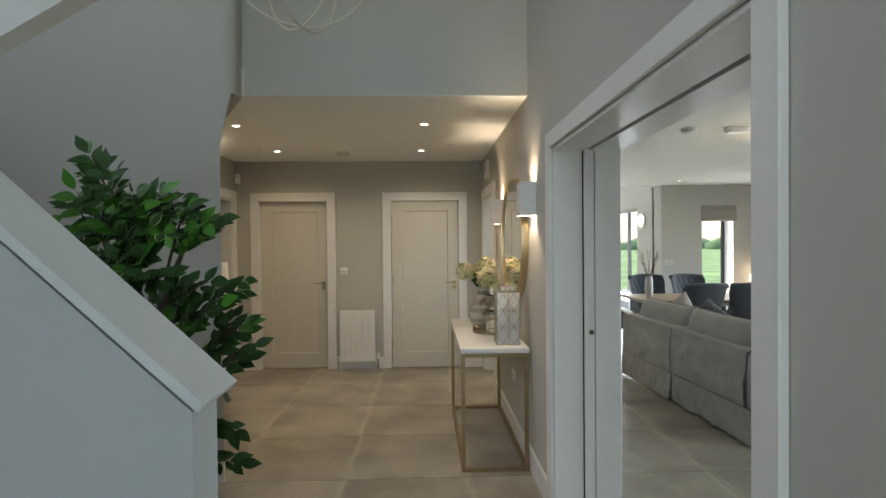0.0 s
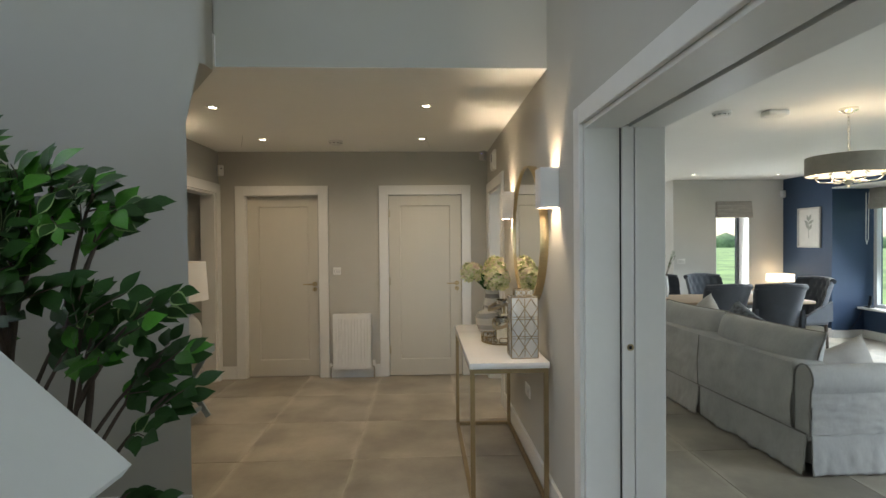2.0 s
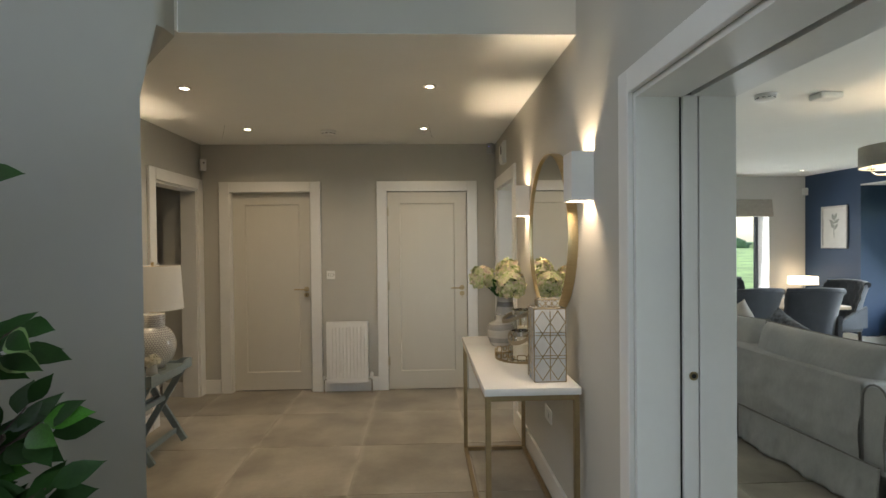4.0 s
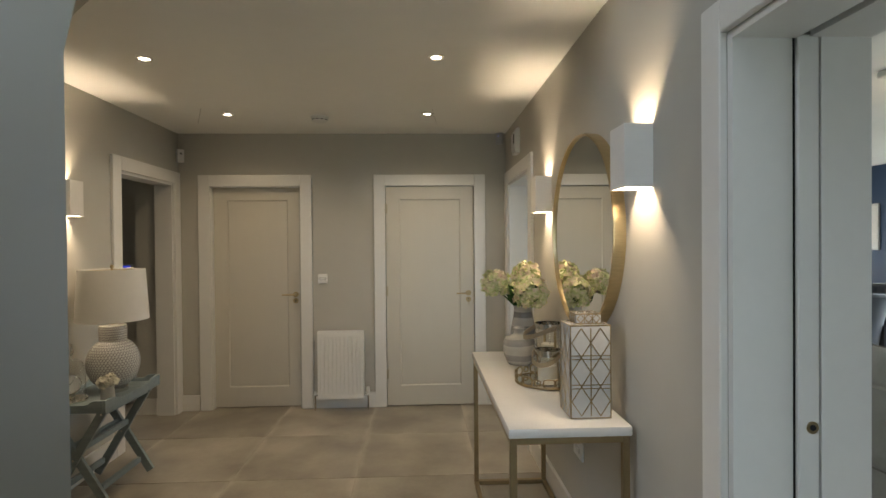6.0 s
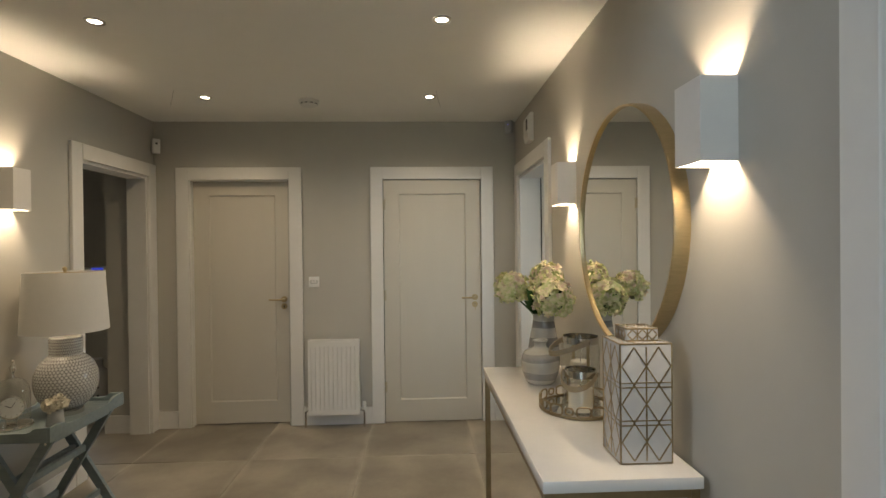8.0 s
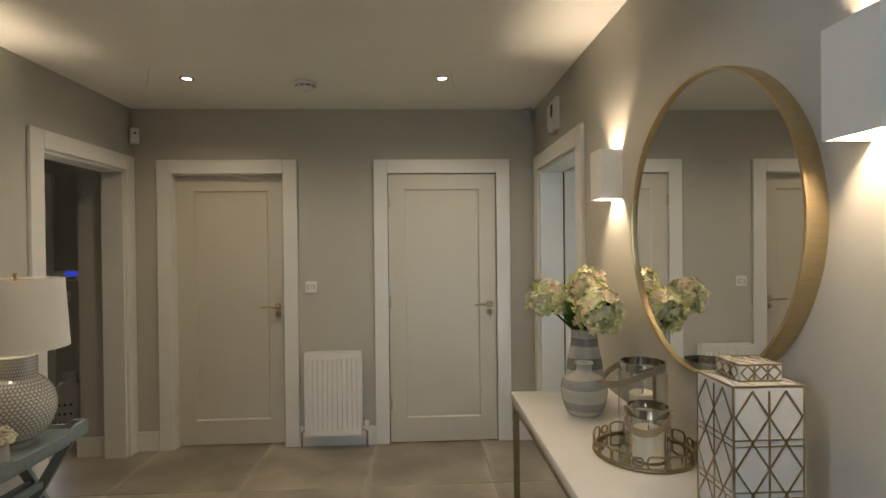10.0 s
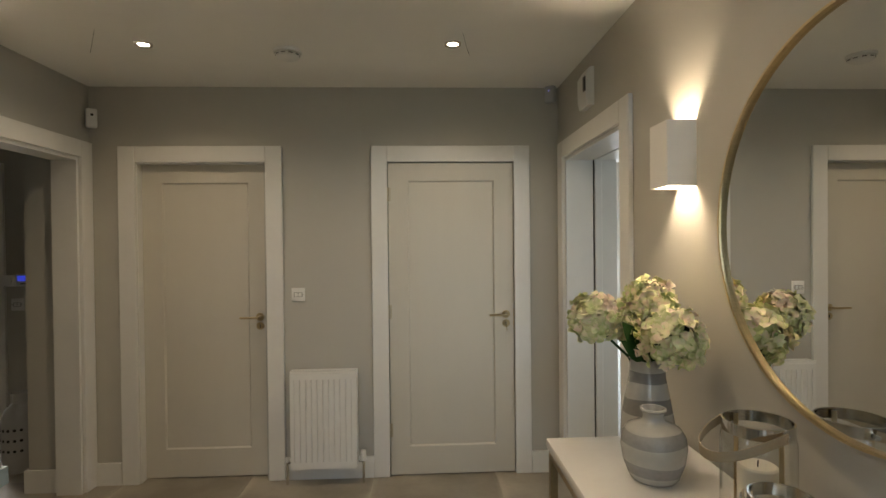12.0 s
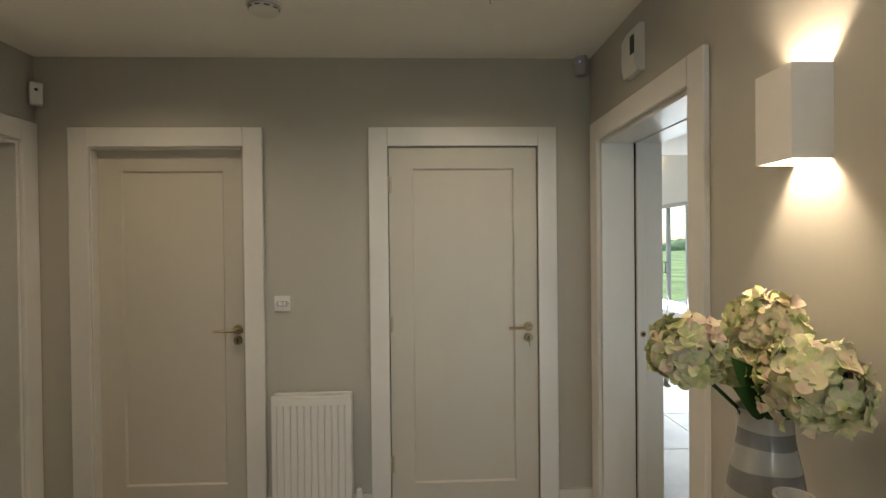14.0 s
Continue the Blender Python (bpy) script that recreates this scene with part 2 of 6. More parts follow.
def bar(bm, p0, p1, w, h, side=(0, 0, 1)):
    """A straight bar of section w x h between two points; h lies along side."""
    p0, p1 = Vector(p0), Vector(p1)
    d = (p1 - p0).normalized()
    u = Vector(side)
    s = d.cross(u).normalized()
    u = s.cross(d).normalized()
    q = [[bm.verts.new(p + s * (i * w / 2) + u * (j * h / 2)) for i, j in ((-1, -1), (1, -1), (1, 1), (-1, 1))] for p in (p0, p1)]
    bm.faces.new(q[0][::-1])
    bm.faces.new(q[1])
    for k in range(4):
        bm.faces.new((q[0][k], q[0][(k + 1) % 4], q[1][(k + 1) % 4], q[1][k]))
    return bm


def link(name, bm, material, angle=35):
    bmesh.ops.recalc_face_normals(bm, faces=bm.faces[:])
    me = bpy.data.meshes.new(name)
    bm.to_mesh(me)
    bm.free()
    for m in (material if isinstance(material, (list, tuple)) else [material]):
        me.materials.append(m)
    me.polygons.foreach_set("use_smooth", [True] * len(me.polygons))
    me.set_sharp_from_angle(angle=radians(angle))
    return new(name, me)


def part(name, bm, material, parent, label="", angle=35):
    ob = link(name, bm, material, angle)
    ob.parent = parent
    if label:
        ob["label"] = label
    return ob


def thing(name, label, category, at=(0, 0, 0), group=""):
    e = new(name)
    e.location = at
    e.empty_display_size = 0.05
    return tagged(e, label, category, group)


def structure(name, bm, material, label, category, angle=35):
    return tagged(link(name, bm, material, angle), label, category, kind="structure")


def boxes(*rows):
    bm = bmesh.new()
    for r in rows:
        box(bm, *r)
    return bm


# ---- the plan ----
XR, XR2 = 1.13, 1.49          # hall's right wall, its living-room face
KX = 1.45                     # its face on the kitchen side
XL, XL2 = -1.875, -2.025        # hall's left wall
YE = 8.62                     # hall's end wall
YB = 5.83                     # face of the upper wall over the hall
YW = 5.68                     # stair wall
HC = 2.535                    # ceiling
TOP = 5.1                     # ceiling of the stair void
YS = -0.5                     # entrance wall
XW = -3.6                     # far side of the stair
HEADL = 2.07
HEAD = 2.05                   # door heads
OP0, OP1 = 3.405, 5.155         # wide opening to the living room
DR0, DR1 = 7.54, 8.46         # small opening to the kitchen
LD0, LD1 = 7.70, 8.51         # opening in the left wall
LX, LY = 6.60, 11.40          # living room's blue wall and far wall
SX, SY = 4.67, 16.7           # sunroom
BY0, BY1, BX = 7.6, 10.35, 7.10   # bay recess in the blue wall

structure("wall_east", boxes(
    (XR, XR2, YS, OP0, 0, TOP), (XR, XR2, OP0, OP1, HEAD, TOP), (XR, XR2, OP1, 6.4, 0, TOP), (XR, KX, 6.4, DR0, 0, TOP), (XR, KX, DR0, DR1, HEAD, TOP),
    (XR, KX, DR1, YE, 0, TOP), (XR, KX, YE, 8.9, 0, TOP), (XR, KX, 8.9, SY, 0, 3.4)), WALL, "warm grey painted hall wall", "wall")
structure("wall_north", boxes(
    (XL2, -1.59, YE, YE + 0.15, 0, HC), (-1.59, -0.79, YE, YE + 0.15, HEAD, HC), (-0.79, 0.0, YE, YE + 0.15, 0, HC),
    (0.0, 0.834, YE, YE + 0.15, HEAD, HC), (0.834, XR, YE, YE + 0.15, 0, HC)), WALL, "warm grey end wall with two doors", "wall")
structure("wall_west", boxes(
    (XL2, XL, YW + 0.12, LD0, 0, HC), (XL2, XL, LD0, LD1, HEADL, HC), (XL2, XL, LD1, YE, 0, HC)), WALL, "warm grey hall side wall", "wall")
bm = bmesh.new()
prism(bm, [(XW, 0), (-0.89, 0), (-0.89, 2.27), (-0.79, 2.50), (-0.79, TOP), (XW, TOP)], "y", YW, YW + 0.12)
for v in bm.verts:
    if v.co.y > YW + 0.1 and v.co.x > -1.0 and v.co.z < 2.4:
        v.co.x -= 0.18
corner = [e for e in bm.edges if all(v.co.y < YW + 0.01 and -0.95 < v.co.x < -0.7 and v.co.z > 0.01 for v in e.verts)]
bmesh.ops.bevel(bm, geom=corner, offset=0.035, segments=5, affect="EDGES", profile=0.5)
structure("wall_stair", bm, WALL, "warm grey painted wall behind the stair", "wall")
structure("wall_upper", boxes((-0.785, XR, YB - 0.002, YB + 0.2, HC - 0.001, TOP), (-1.6, -0.785, YB - 0.002, YB + 0.2, HC + 0.18, TOP)), WALL, "upper wall over the hall, in cool daylight", "wall")
structure("wall_far_west", boxes((XW - 0.2, XW, YS, 3.7, 0, TOP), (XW - 0.2, XW, 3.7, 5.2, 0, 2.85), (XW - 0.2, XW, 3.7, 5.2, 4.55, TOP), (XW - 0.2, XW, 5.2, 9.05, 0, TOP)),
          WALL, "plain grey wall with a landing window", "wall")
structure("wall_south", boxes(
    (XW, -1.1, YS - 0.2, YS, 0, TOP), (-1.1, 1.13, YS - 0.2, YS, 2.25, 3.2), (-1.1, 1.13, YS - 0.2, YS, 5.0, TOP),
    (-1.1, -0.9, YS - 0.2, YS, 0, 2.25), (1.0, 1.13, YS - 0.2, YS, 0, 2.25)),
    WALL, "plain grey entrance wall with a glazed door and a high window", "wall")
structure("ceiling", boxes((XL2, XR, YB + 0.2, YE, HC, HC + 0.18), (XL2, -0.785, YB, YB + 0.2, HC, HC + 0.18), (-0.785, XR, YB, YB + 0.2, HC - 0.004, HC - 0.0015), (XL2, -0.79, YW + 0.12, YB, HC, HC + 0.18)), CEIL, "white painted hall ceiling", "ceiling")
structure("ceiling_void", boxes((XW - 0.2, XR2, YS - 0.2, YB + 0.2, TOP, TOP + 0.15)), CEIL, "white ceiling over the stair", "ceiling")

# living room shell
structure("wall_dining", boxes(
    (SX, 5.41, LY, LY + 0.36, 0, HC), (5.41, 6.0, LY, LY + 0.36, 2.15, HC), (5.41, 6.0, LY, LY + 0.36, 0, 0.2), (6.0, LX, LY, LY + 0.36, 0, HC)),
    WHITEWALL, "pale grey dining wall with a tall window", "wall")
structure("wall_blue", boxes(
    (LX, BX + 0.3, BY1, LY + 0.3, 0, HC), (LX, BX + 0.3, BY0, BY1, 2.29, HC), (LX, BX + 0.3, 5.4, BY0, 0, HC),
    (BX, BX + 0.3, BY0, BY1, 0, 0.44), (LX, BX + 0.3, 3.0, 5.4, 0, 0.5), (LX, BX + 0.3, 3.0, 5.4, 2.2, HC), (LX, BX + 0.3, 0.8, 3.0, 0, HC)),
    BLUE, "navy blue painted wall with window bay", "wall")
structure("wall_living_south", boxes((XR2, LX, 0.6, 0.8, 0, HC)), WHITEWALL, "plain pale grey wall", "wall")
structure("wall_sunroom", boxes(
    (SX, SX + 0.25, LY + 0.3, 12.45, 0, 3.4), (SX, SX + 0.25, 12.45, 16.4, 2.2, 3.4), (SX, SX + 0.25, 16.4, SY, 0, 3.4), (KX, SX + 0.25, SY, SY + 0.2, 0, 3.4)),
    WHITEWALL, "pale grey sunroom wall", "wall")
structure("ceiling_living", boxes((KX, BX + 0.3, 0.6, LY + 0.3, HC, HC + 0.2)), CEIL, "white living room ceiling", "ceiling")
structure("ceiling_sunroom", boxes((KX, SX + 0.25, LY + 0.3, SY + 0.2, 3.4, 3.6), (KX, SX, LY + 0.28, LY + 0.3, HC + 0.2, 3.4)), CEIL, "white sunroom ceiling", "ceiling")

# back lobby behind the left opening
structure("wall_lobby", boxes((-2.225, XL2, LD1 + 0.035, 9.05, 0, HC), (-2.83, -2.225, 9.05, 9.17, 0, HC), (XW, -2.83, 9.05, 9.17, 2.04, HC)),
          WALL, "shaded warm grey lobby wall", "wall")
structure("ceiling_lobby", boxes((XW, XL2, YW + 0.12, 9.17, HC, HC + 0.15)), CEIL, "shaded lobby ceiling", "ceiling")

structure("wall_utility", boxes((-6.0, -5.8, 9.05, 11.1, 0, HC), (-5.8, -5.3, 10.9, 11.1, 0, HC), (-5.3, -3.45, 10.9, 11.1, 2.10, HC), (-3.45, -2.5, 10.9, 11.1, 0, HC),
                                (-2.5, -2.3, 9.17, 11.1, 0, HC), (-5.8, XW - 0.2, 9.05, 9.17, 0, HC), (XW - 0.2, XW, 9.05, 9.17, 2.04, HC)), WHITEWALL, "pale utility room wall", "wall")
structure("ceiling_utility", boxes((-6.0, -2.3, 9.17, 11.1, HC, HC + 0.15)), CEIL, "white utility room ceiling", "ceiling")

# ---- floor ----
floor = structure("floor", boxes((-6.0, BX + 0.3, YS - 0.2, SY + 0.2, -0.15, -0.004)), GROUT, "stone-look porcelain tile floor with pale joints", "floor")
TX, TY, X0, Y0 = 0.797, 0.757, -0.103, 7.172


# ---- outdoors ----
GRASS = mat("meadow_grass", (0.24, 0.34, 0.10), 0.9, vary=0.5, scale=0.4)
HEDGE = mat("far_hedge", (0.17, 0.24, 0.10), 0.95, vary=0.5, scale=0.6)
structure("ground", boxes((-400, 400, -400, 400, -0.5, -0.35)), GRASS, "green meadow outside the windows", "ground")

# ---- trims, doors and openings ----
AW, AP = 0.104, 0.022   # architrave width and how far it stands off the wall
structure("baseboard_east", boxes(
    (XR - 0.018, XR, YS, OP0 - 0.088, 0, 0.14), (XR - 0.018, XR, OP1 + 0.088, DR0 - AW, 0, 0.14)), TRIM, "white moulded baseboard", "baseboard")
structure("baseboard_north", boxes((-0.67, -0.10, YE - 0.018, YE, 0, 0.14), (0.937, XR, YE - 0.018, YE, 0, 0.14), (XL, -1.70, YE - 0.018, YE, 0, 0.14)), TRIM, "white baseboard", "baseboard")
structure("baseboard_west", boxes((XL, XL + 0.018, YW + 0.12, LD0 - AW, 0, 0.14)), TRIM, "white baseboard", "baseboard")
structure("baseboard_stair", boxes((XW, -0.89, YW - 0.018, YW, 0, 0.14), (-0.89, -0.885, YW - 0.018, YW, 0, 0.14)), TRIM, "white baseboard", "baseboard")
structure("baseboard_lobby", boxes((-2.243, XL2 - 0.02, LD1 + 0.017, LD1 + 0.035, 0, 0.14), (-2.243, -2.225, LD1 + 0.035, 9.032, 0, 0.14), (-2.73, -2.225, 9.032, 9.05, 0, 0.14)), TRIM, "white baseboard in shade", "baseboard")
structure("baseboard_living", boxes((SX, LX, LY - 0.018, LY, 0, 0.14), (LX - 0.018, LX, BY1, LY - 0.018, 0, 0.14), (LX, BX, BY1 - 0.018, BY1, 0, 0.12), (BX - 0.018, BX, BY0, BY1 - 0.018, 0, 0.12)), TRIM, "white baseboard", "baseboard")


def architrave(name, a0, a1, wall, side, along, floor_z=0.0, top=HEAD, width=AW):
    """A flat square-edged door surround on the face `wall`; side: the way the face looks."""
    bm = bmesh.new()
    for w0, w1, p in ((0.0, width, AP),):
        lo, hi = sorted((wall, wall + side * p))
        for u0, u1, z0, z1 in ((a0 - w1, a0 - w0, floor_z, top + w1), (a1 + w0, a1 + w1, floor_z, top + w1), (a0 - w0, a1 + w0, top + w0, top + w1)):
            if along == "x":
                box(bm, u0, u1, lo, hi, z0, z1, 0.003, 1)
            else:
                box(bm, lo, hi, u0, u1, z0, z1, 0.003, 1)
    return structure(name, bm, TRIM, "white painted flat door surround", "trim")


architrave("trim_door_1", -1.59, -0.775, YE, -1, "x")
architrave("trim_door_2", 0.003, 0.83, YE, -1, "x")
architrave("trim_kitchen", DR0, DR1, XR, -1, "y")
architrave("trim_lobby", LD0, LD1, XL, 1, "y", 0.0, HEADL)
architrave("trim_opening", OP0, OP1, XR, -1, "y", width=0.088)
architrave("trim_opening_living", OP0, OP1, XR2, 1, "y")

# linings of the openings, with the slot in which the sliding doors run
bm = boxes((XR, 1.288, OP1 - 0.02, OP1, 0, HEAD), (1.357, XR2, OP1 - 0.03, OP1, 0, HEAD),
           (XR, 1.298, OP0, OP1 - 0.02, HEAD - 0.02, HEAD), (1.328, XR2, OP0, OP1 - 0.03, HEAD - 0.02, HEAD),
           (XR, 1.288, OP0, OP0 + 0.02, 0, HEAD - 0.02), (1.357, XR2, OP0, OP0 + 0.02, 0, HEAD - 0.02))
structure("door_lining_opening", bm, TRIM, "white painted lining of a wide pocket door opening", "trim")
# near-black strips in the slots paint the shade of a deep gap
structure("door_track_opening", boxes((1.299, 1.327, OP0, OP1, HEAD - 0.004, HEAD - 0.001), (1.288, 1.357, OP1 - 0.012, OP1 - 0.001, 0, HEAD - 0.01)), SLOT, "sliding door slot with its shade painted near-black", "trim")
bm = boxes((XR, 1.30, DR1 - 0.02, DR1, 0, HEAD), (1.356, KX, DR1 - 0.02, DR1, 0, HEAD), (XR, 1.30, DR0, DR1 - 0.02, HEAD - 0.02, HEAD),
           (1.315, KX, DR0, DR1 - 0.02, HEAD - 0.02, HEAD), (XR, 1.30, DR0, DR0 + 0.02, 0, HEAD - 0.02), (1.356, KX, DR0, DR0 + 0.02, 0, HEAD - 0.02))
structure("door_lining_kitchen", bm, TRIM, "white painted lining of a pocket door opening", "trim")
# same painted slot shade at the kitchen opening
structure("door_track_kitchen", boxes((1.301, 1.314, DR0, DR1, HEAD - 0.006, HEAD - 0.001), (1.30, 1.356, DR1 - 0.012, DR1 - 0.001, 0, HEAD - 0.01)), SLOT, "sliding door slot with its shade painted near-black", "trim")
bm = boxes((XL2, XL, LD1 - 0.02, LD1, 0, HEADL), (XL2, XL, LD0, LD0 + 0.02, 0, HEADL), (XL2, XL, LD0 + 0.02, LD1 - 0.02, HEADL - 0.02, HEADL))
structure("door_lining_lobby", bm, TRIM, "white painted door lining", "trim")


def pocket_door(y0, y1, x0, x1, label):
    d = thing("pocket_door", label, "sliding door")
    part("leaf", box(bmesh.new(), x0, x1, y0, y1, 0.008, HEAD - 0.012, 0.003, 1), TRIM, d)
    bm = bmesh.new()
    tube(bm, [((x0 + x1) / 2 + 0.008, y0 - 0.002, 1.03), ((x0 + x1) / 2 + 0.008, y0 + 0.01, 1.03)], 0.016, 20)
    part("latch_plate", bm, BRASS, d, "round brass edge pull")
    bm = bmesh.new()
    tube(bm, [((x0 + x1) / 2 + 0.008, y0 - 0.004, 1.03), ((x0 + x1) / 2 + 0.008, y0 + 0.004, 1.03)], 0.008, 14)
    part("latch_bolt", bm, DARK, d)
    return d


pocket_door(OP1 - 0.028, OP1 - 0.013, 1.297, 1.354, "white pocket door slid into the wall, brass edge pull")
pocket_door(DR1 - 0.03, DR1 - 0.013, 1.309, 1.354, "white pocket door slid almost wholly into the wall")


HINGE = mat("satin_brass_hinge", (0.50, 0.44, 0.32), 0.35, 0.8, vary=0.1)


def panel_door(name, x0, x1, y, label, handle_x, inward):
    """A one-panel door: stiles and rails round a sunk flat panel, with lever and rose."""
    d = tagged(new(name), label, "door", kind="structure")
    t, z1 = 0.04, HEAD - 0.006
    s = 0.125
    bm = boxes((x0, x0 + s, y, y + t, 0.008, z1), (x1 - s, x1, y, y + t, 0.008, z1), (x0 + s, x1 - s, y, y + t, z1 - s + 0.01, z1), (x0 + s, x1 - s, y, y + t, 0.008, 0.19))
    part("leaf_frame", bm, DOOR, d)
    bm = box(bmesh.new(), x0 + s - 0.001, x1 - s + 0.001, y + 0.011, y + t - 0.011, 0.189, z1 - s + 0.011)
    part("leaf_panel", bm, DOOR, d)
    bm = bmesh.new()
    u0, u1, w0, w1, q = x0 + s, x1 - s, 0.19, z1 - s + 0.01, 0.009
    out = [bm.verts.new((a, y + 0.0005, c)) for a, c in ((u0, w0), (u1, w0), (u1, w1), (u0, w1))]
    inn = [bm.verts.new((a, y + 0.0105, c)) for a, c in ((u0 + q, w0 + q), (u1 - q, w0 + q), (u1 - q, w1 - q), (u0 + q, w1 - q))]
    low = [bm.verts.new((v.co.x, y + 0.0108, v.co.z)) for v in out]
    for k in range(4):
        n = (k + 1) % 4
        bm.faces.new((out[k], out[n], inn[n], inn[k]))
        bm.faces.new((low[k], low[n], out[n], out[k]))
    part("panel_bead", bm, DOOR, d)
    hz = 1.05
    h = part("lever_handle", tube(bmesh.new(), [(handle_x, y, hz), (handle_x, y - 0.05, hz), (handle_x - 0.012, y - 0.058, hz), (handle_x - 0.115, y - 0.056, hz)], [0.009, 0.009, 0.008, 0.007], 10), BRASS, d, "aged brass lever handle")
    part("rose", tube(bmesh.new(), [(handle_x, y - 0.009, hz), (handle_x, y, hz)], 0.026, 24), BRASS, h)
    e = part("escutcheon", tube(bmesh.new(), [(handle_x, y - 0.008, hz - 0.06), (handle_x, y, hz - 0.06)], 0.025, 24), BRASS, d, "round brass keyhole plate")
    part("keyhole", box(bmesh.new(), handle_x - 0.003, handle_x + 0.003, y - 0.0095, y - 0.006, hz - 0.072, hz - 0.05), DARK, e)
    if inward:
        part("strike_plate", box(bmesh.new(), x1 - 0.002, x1 + 0.004, y - 0.003, y + 0.02, hz - 0.09, hz + 0.03), BRASS, d)
        part("key", tube(bmesh.new(), [(handle_x, y - 0.008, hz - 0.06), (handle_x, y - 0.03, hz - 0.062), (handle_x + 0.002, y - 0.032, hz - 0.105)], 0.003, 6), BRASS, e)
        for z in (1.84, 1.075, 0.30):
            bm = bmesh.new()
            tube(bm, [(x0 - 0.003, y - 0.006, z - 0.045), (x0 - 0.003, y - 0.006, z + 0.045)], 0.007, 10)
            box(bm, x0 - 0.0025, x0 + 0.016, y - 0.002, y + 0.002, z - 0.045, z + 0.045)
            part("hinge", bm, HINGE, d)
    return d


panel_door("door_1", -1.583, -0.782, YE + 0.055, "off-white one-panel door shut in a deep frame, brass lever", -0.838, False)
panel_door("door_2", 0.0085, 0.8245, YE - 0.002, "off-white one-panel door, shut, brass lever and key", 0.772, True)
structure("door_lining_1", boxes((-1.59, -1.584, YE, YE + 0.15, 0, HEAD), (-0.781, -0.775, YE, YE + 0.15, 0, HEAD), (-1.584, -0.781, YE, YE + 0.15, HEAD - 0.006, HEAD), (-1.584, -1.57, YE + 0.096, YE + 0.11, 0, HEAD - 0.006)), TRIM, "white door lining", "trim")
# added unseen boards, near-black so the gaps round the doors look shaded
structure("door_backing", boxes((-1.65, -0.72, YE + 0.152, YE + 0.2, 0, 2.1), (-0.05, 0.88, YE + 0.152, YE + 0.2, 0, 2.1)), SLOT, "unseen near-black board added to darken the door gaps", "trim")

# ---- stair half-wall and upper string ----
bm = bmesh.new()
prism(bm, [(-2.6, 0), (-0.065, 0), (-0.065, 1.180), (-2.6, 1.180 + 2.535 * 0.93)], "y", 3.43, 3.555)
structure("stair_wall", bm, STAIRWALL, "sloping half-wall of the stair, cool daylight tint in its paint", "stair wall")
bm = bmesh.new()
prism(bm, [(-2.62, 1.183 + 2.572 * 0.93), (-0.048, 1.183), (-0.034, 1.200), (-2.62, 1.200 + 2.586 * 0.93)], "y", 3.415, 3.600)
ob = structure("stair_cap", bm, STAIRPAINT, "white painted sloping cap on the stair half-wall", "trim")
bm = bmesh.new()
prism(bm, [(-3.6, 0.687), (-0.3, 2.624), (-0.3, 2.742), (-3.6, 0.805)], "y", 4.10, 4.18)
structure("stair_string", bm, TRIM, "white painted string of the upper flight", "trim")

# ---- sconces, downlights, detectors ----
LAMPLENS = glow("lit_lamp_lens", (1.0, 0.86, 0.66), 14.0)
SCONCE = mat("white_plaster_sconce", (0.74, 0.72, 0.69), 0.6, vary=0.03, bump=0.05)


def wall_sconce(wall, side, y0, y1, z0, z1, d):
    """An open-ended plaster box on the wall, its lamp within."""
    s = thing("wall_sconce", "white plaster box sconce lit up and down", "wall light", group="hall sconces")
    xo = wall + side * d
    t = 0.006
    xi = xo - side * t
    bm = prism(bmesh.new(), [(wall, y0), (xo, y0), (xo, y1), (wall, y1), (wall, y1 - t), (xi, y1 - t), (xi, y0 + t), (wall, y0 + t)], "z", z0, z1)
    part("shell", bm, SCONCE, s)
    bm = bmesh.new()
    tube(bm, [(wall + side * 0.001, (y0 + y1) / 2, (z0 + z1) / 2), (wall + side * 0.03, (y0 + y1) / 2, (z0 + z1) / 2)], 0.014, 12)
    part("lamp_holder", bm, PLASTIC, s)
    for k in (-1, 1):
        point_lamp("sconce_lamp", (wall + side * d * 0.52, (y0 + y1) / 2, (z0 + z1) / 2 + k * 0.03), 6.7, (1.0, 0.79, 0.55), 0.012)
    return s


wall_sconce(XR, -1, 5.58, 5.71, 1.70, 1.918, 0.10)
wall_sconce(XR, -1, 6.935, 7.06, 1.70, 1.918, 0.10)
wall_sconce(XL, 1, 7.03, 7.15, 1.70, 1.918, 0.10)


def downlight(x, y, z, watts, group):
    d = thing("downlight", "small round recessed ceiling downlight, lit", "downlight", (x, y, z), group)
    bm = bmesh.new()
    lathe(bm, [(0.028, -0.001), (0.031, -0.006), (0.042, -0.006), (0.045, -0.0005)], 28)
    part("bezel", bm, CHROME, d)
    bm = bmesh.new()
    lathe(bm, [(0.0, -0.003), (0.028, -0.002), (0.028, -0.0005)], 24)
    part("lens", bm, LAMPLENS, d, "bright lit lens")
    if watts:
        down_lamp("downlight_lamp", (x, y, z - 0.02), watts)
    return d


for x, y in ((-1.165, 6.72), (0.425, 6.67), (-1.165, 7.92), (0.39, 7.89)):
    downlight(x, y, HC, 18.0, "hall downlights")
for x, y in ((4.665, 10.72), (6.01, 10.70)):
    downlight(x, y, HC, 4, "dining downlights")


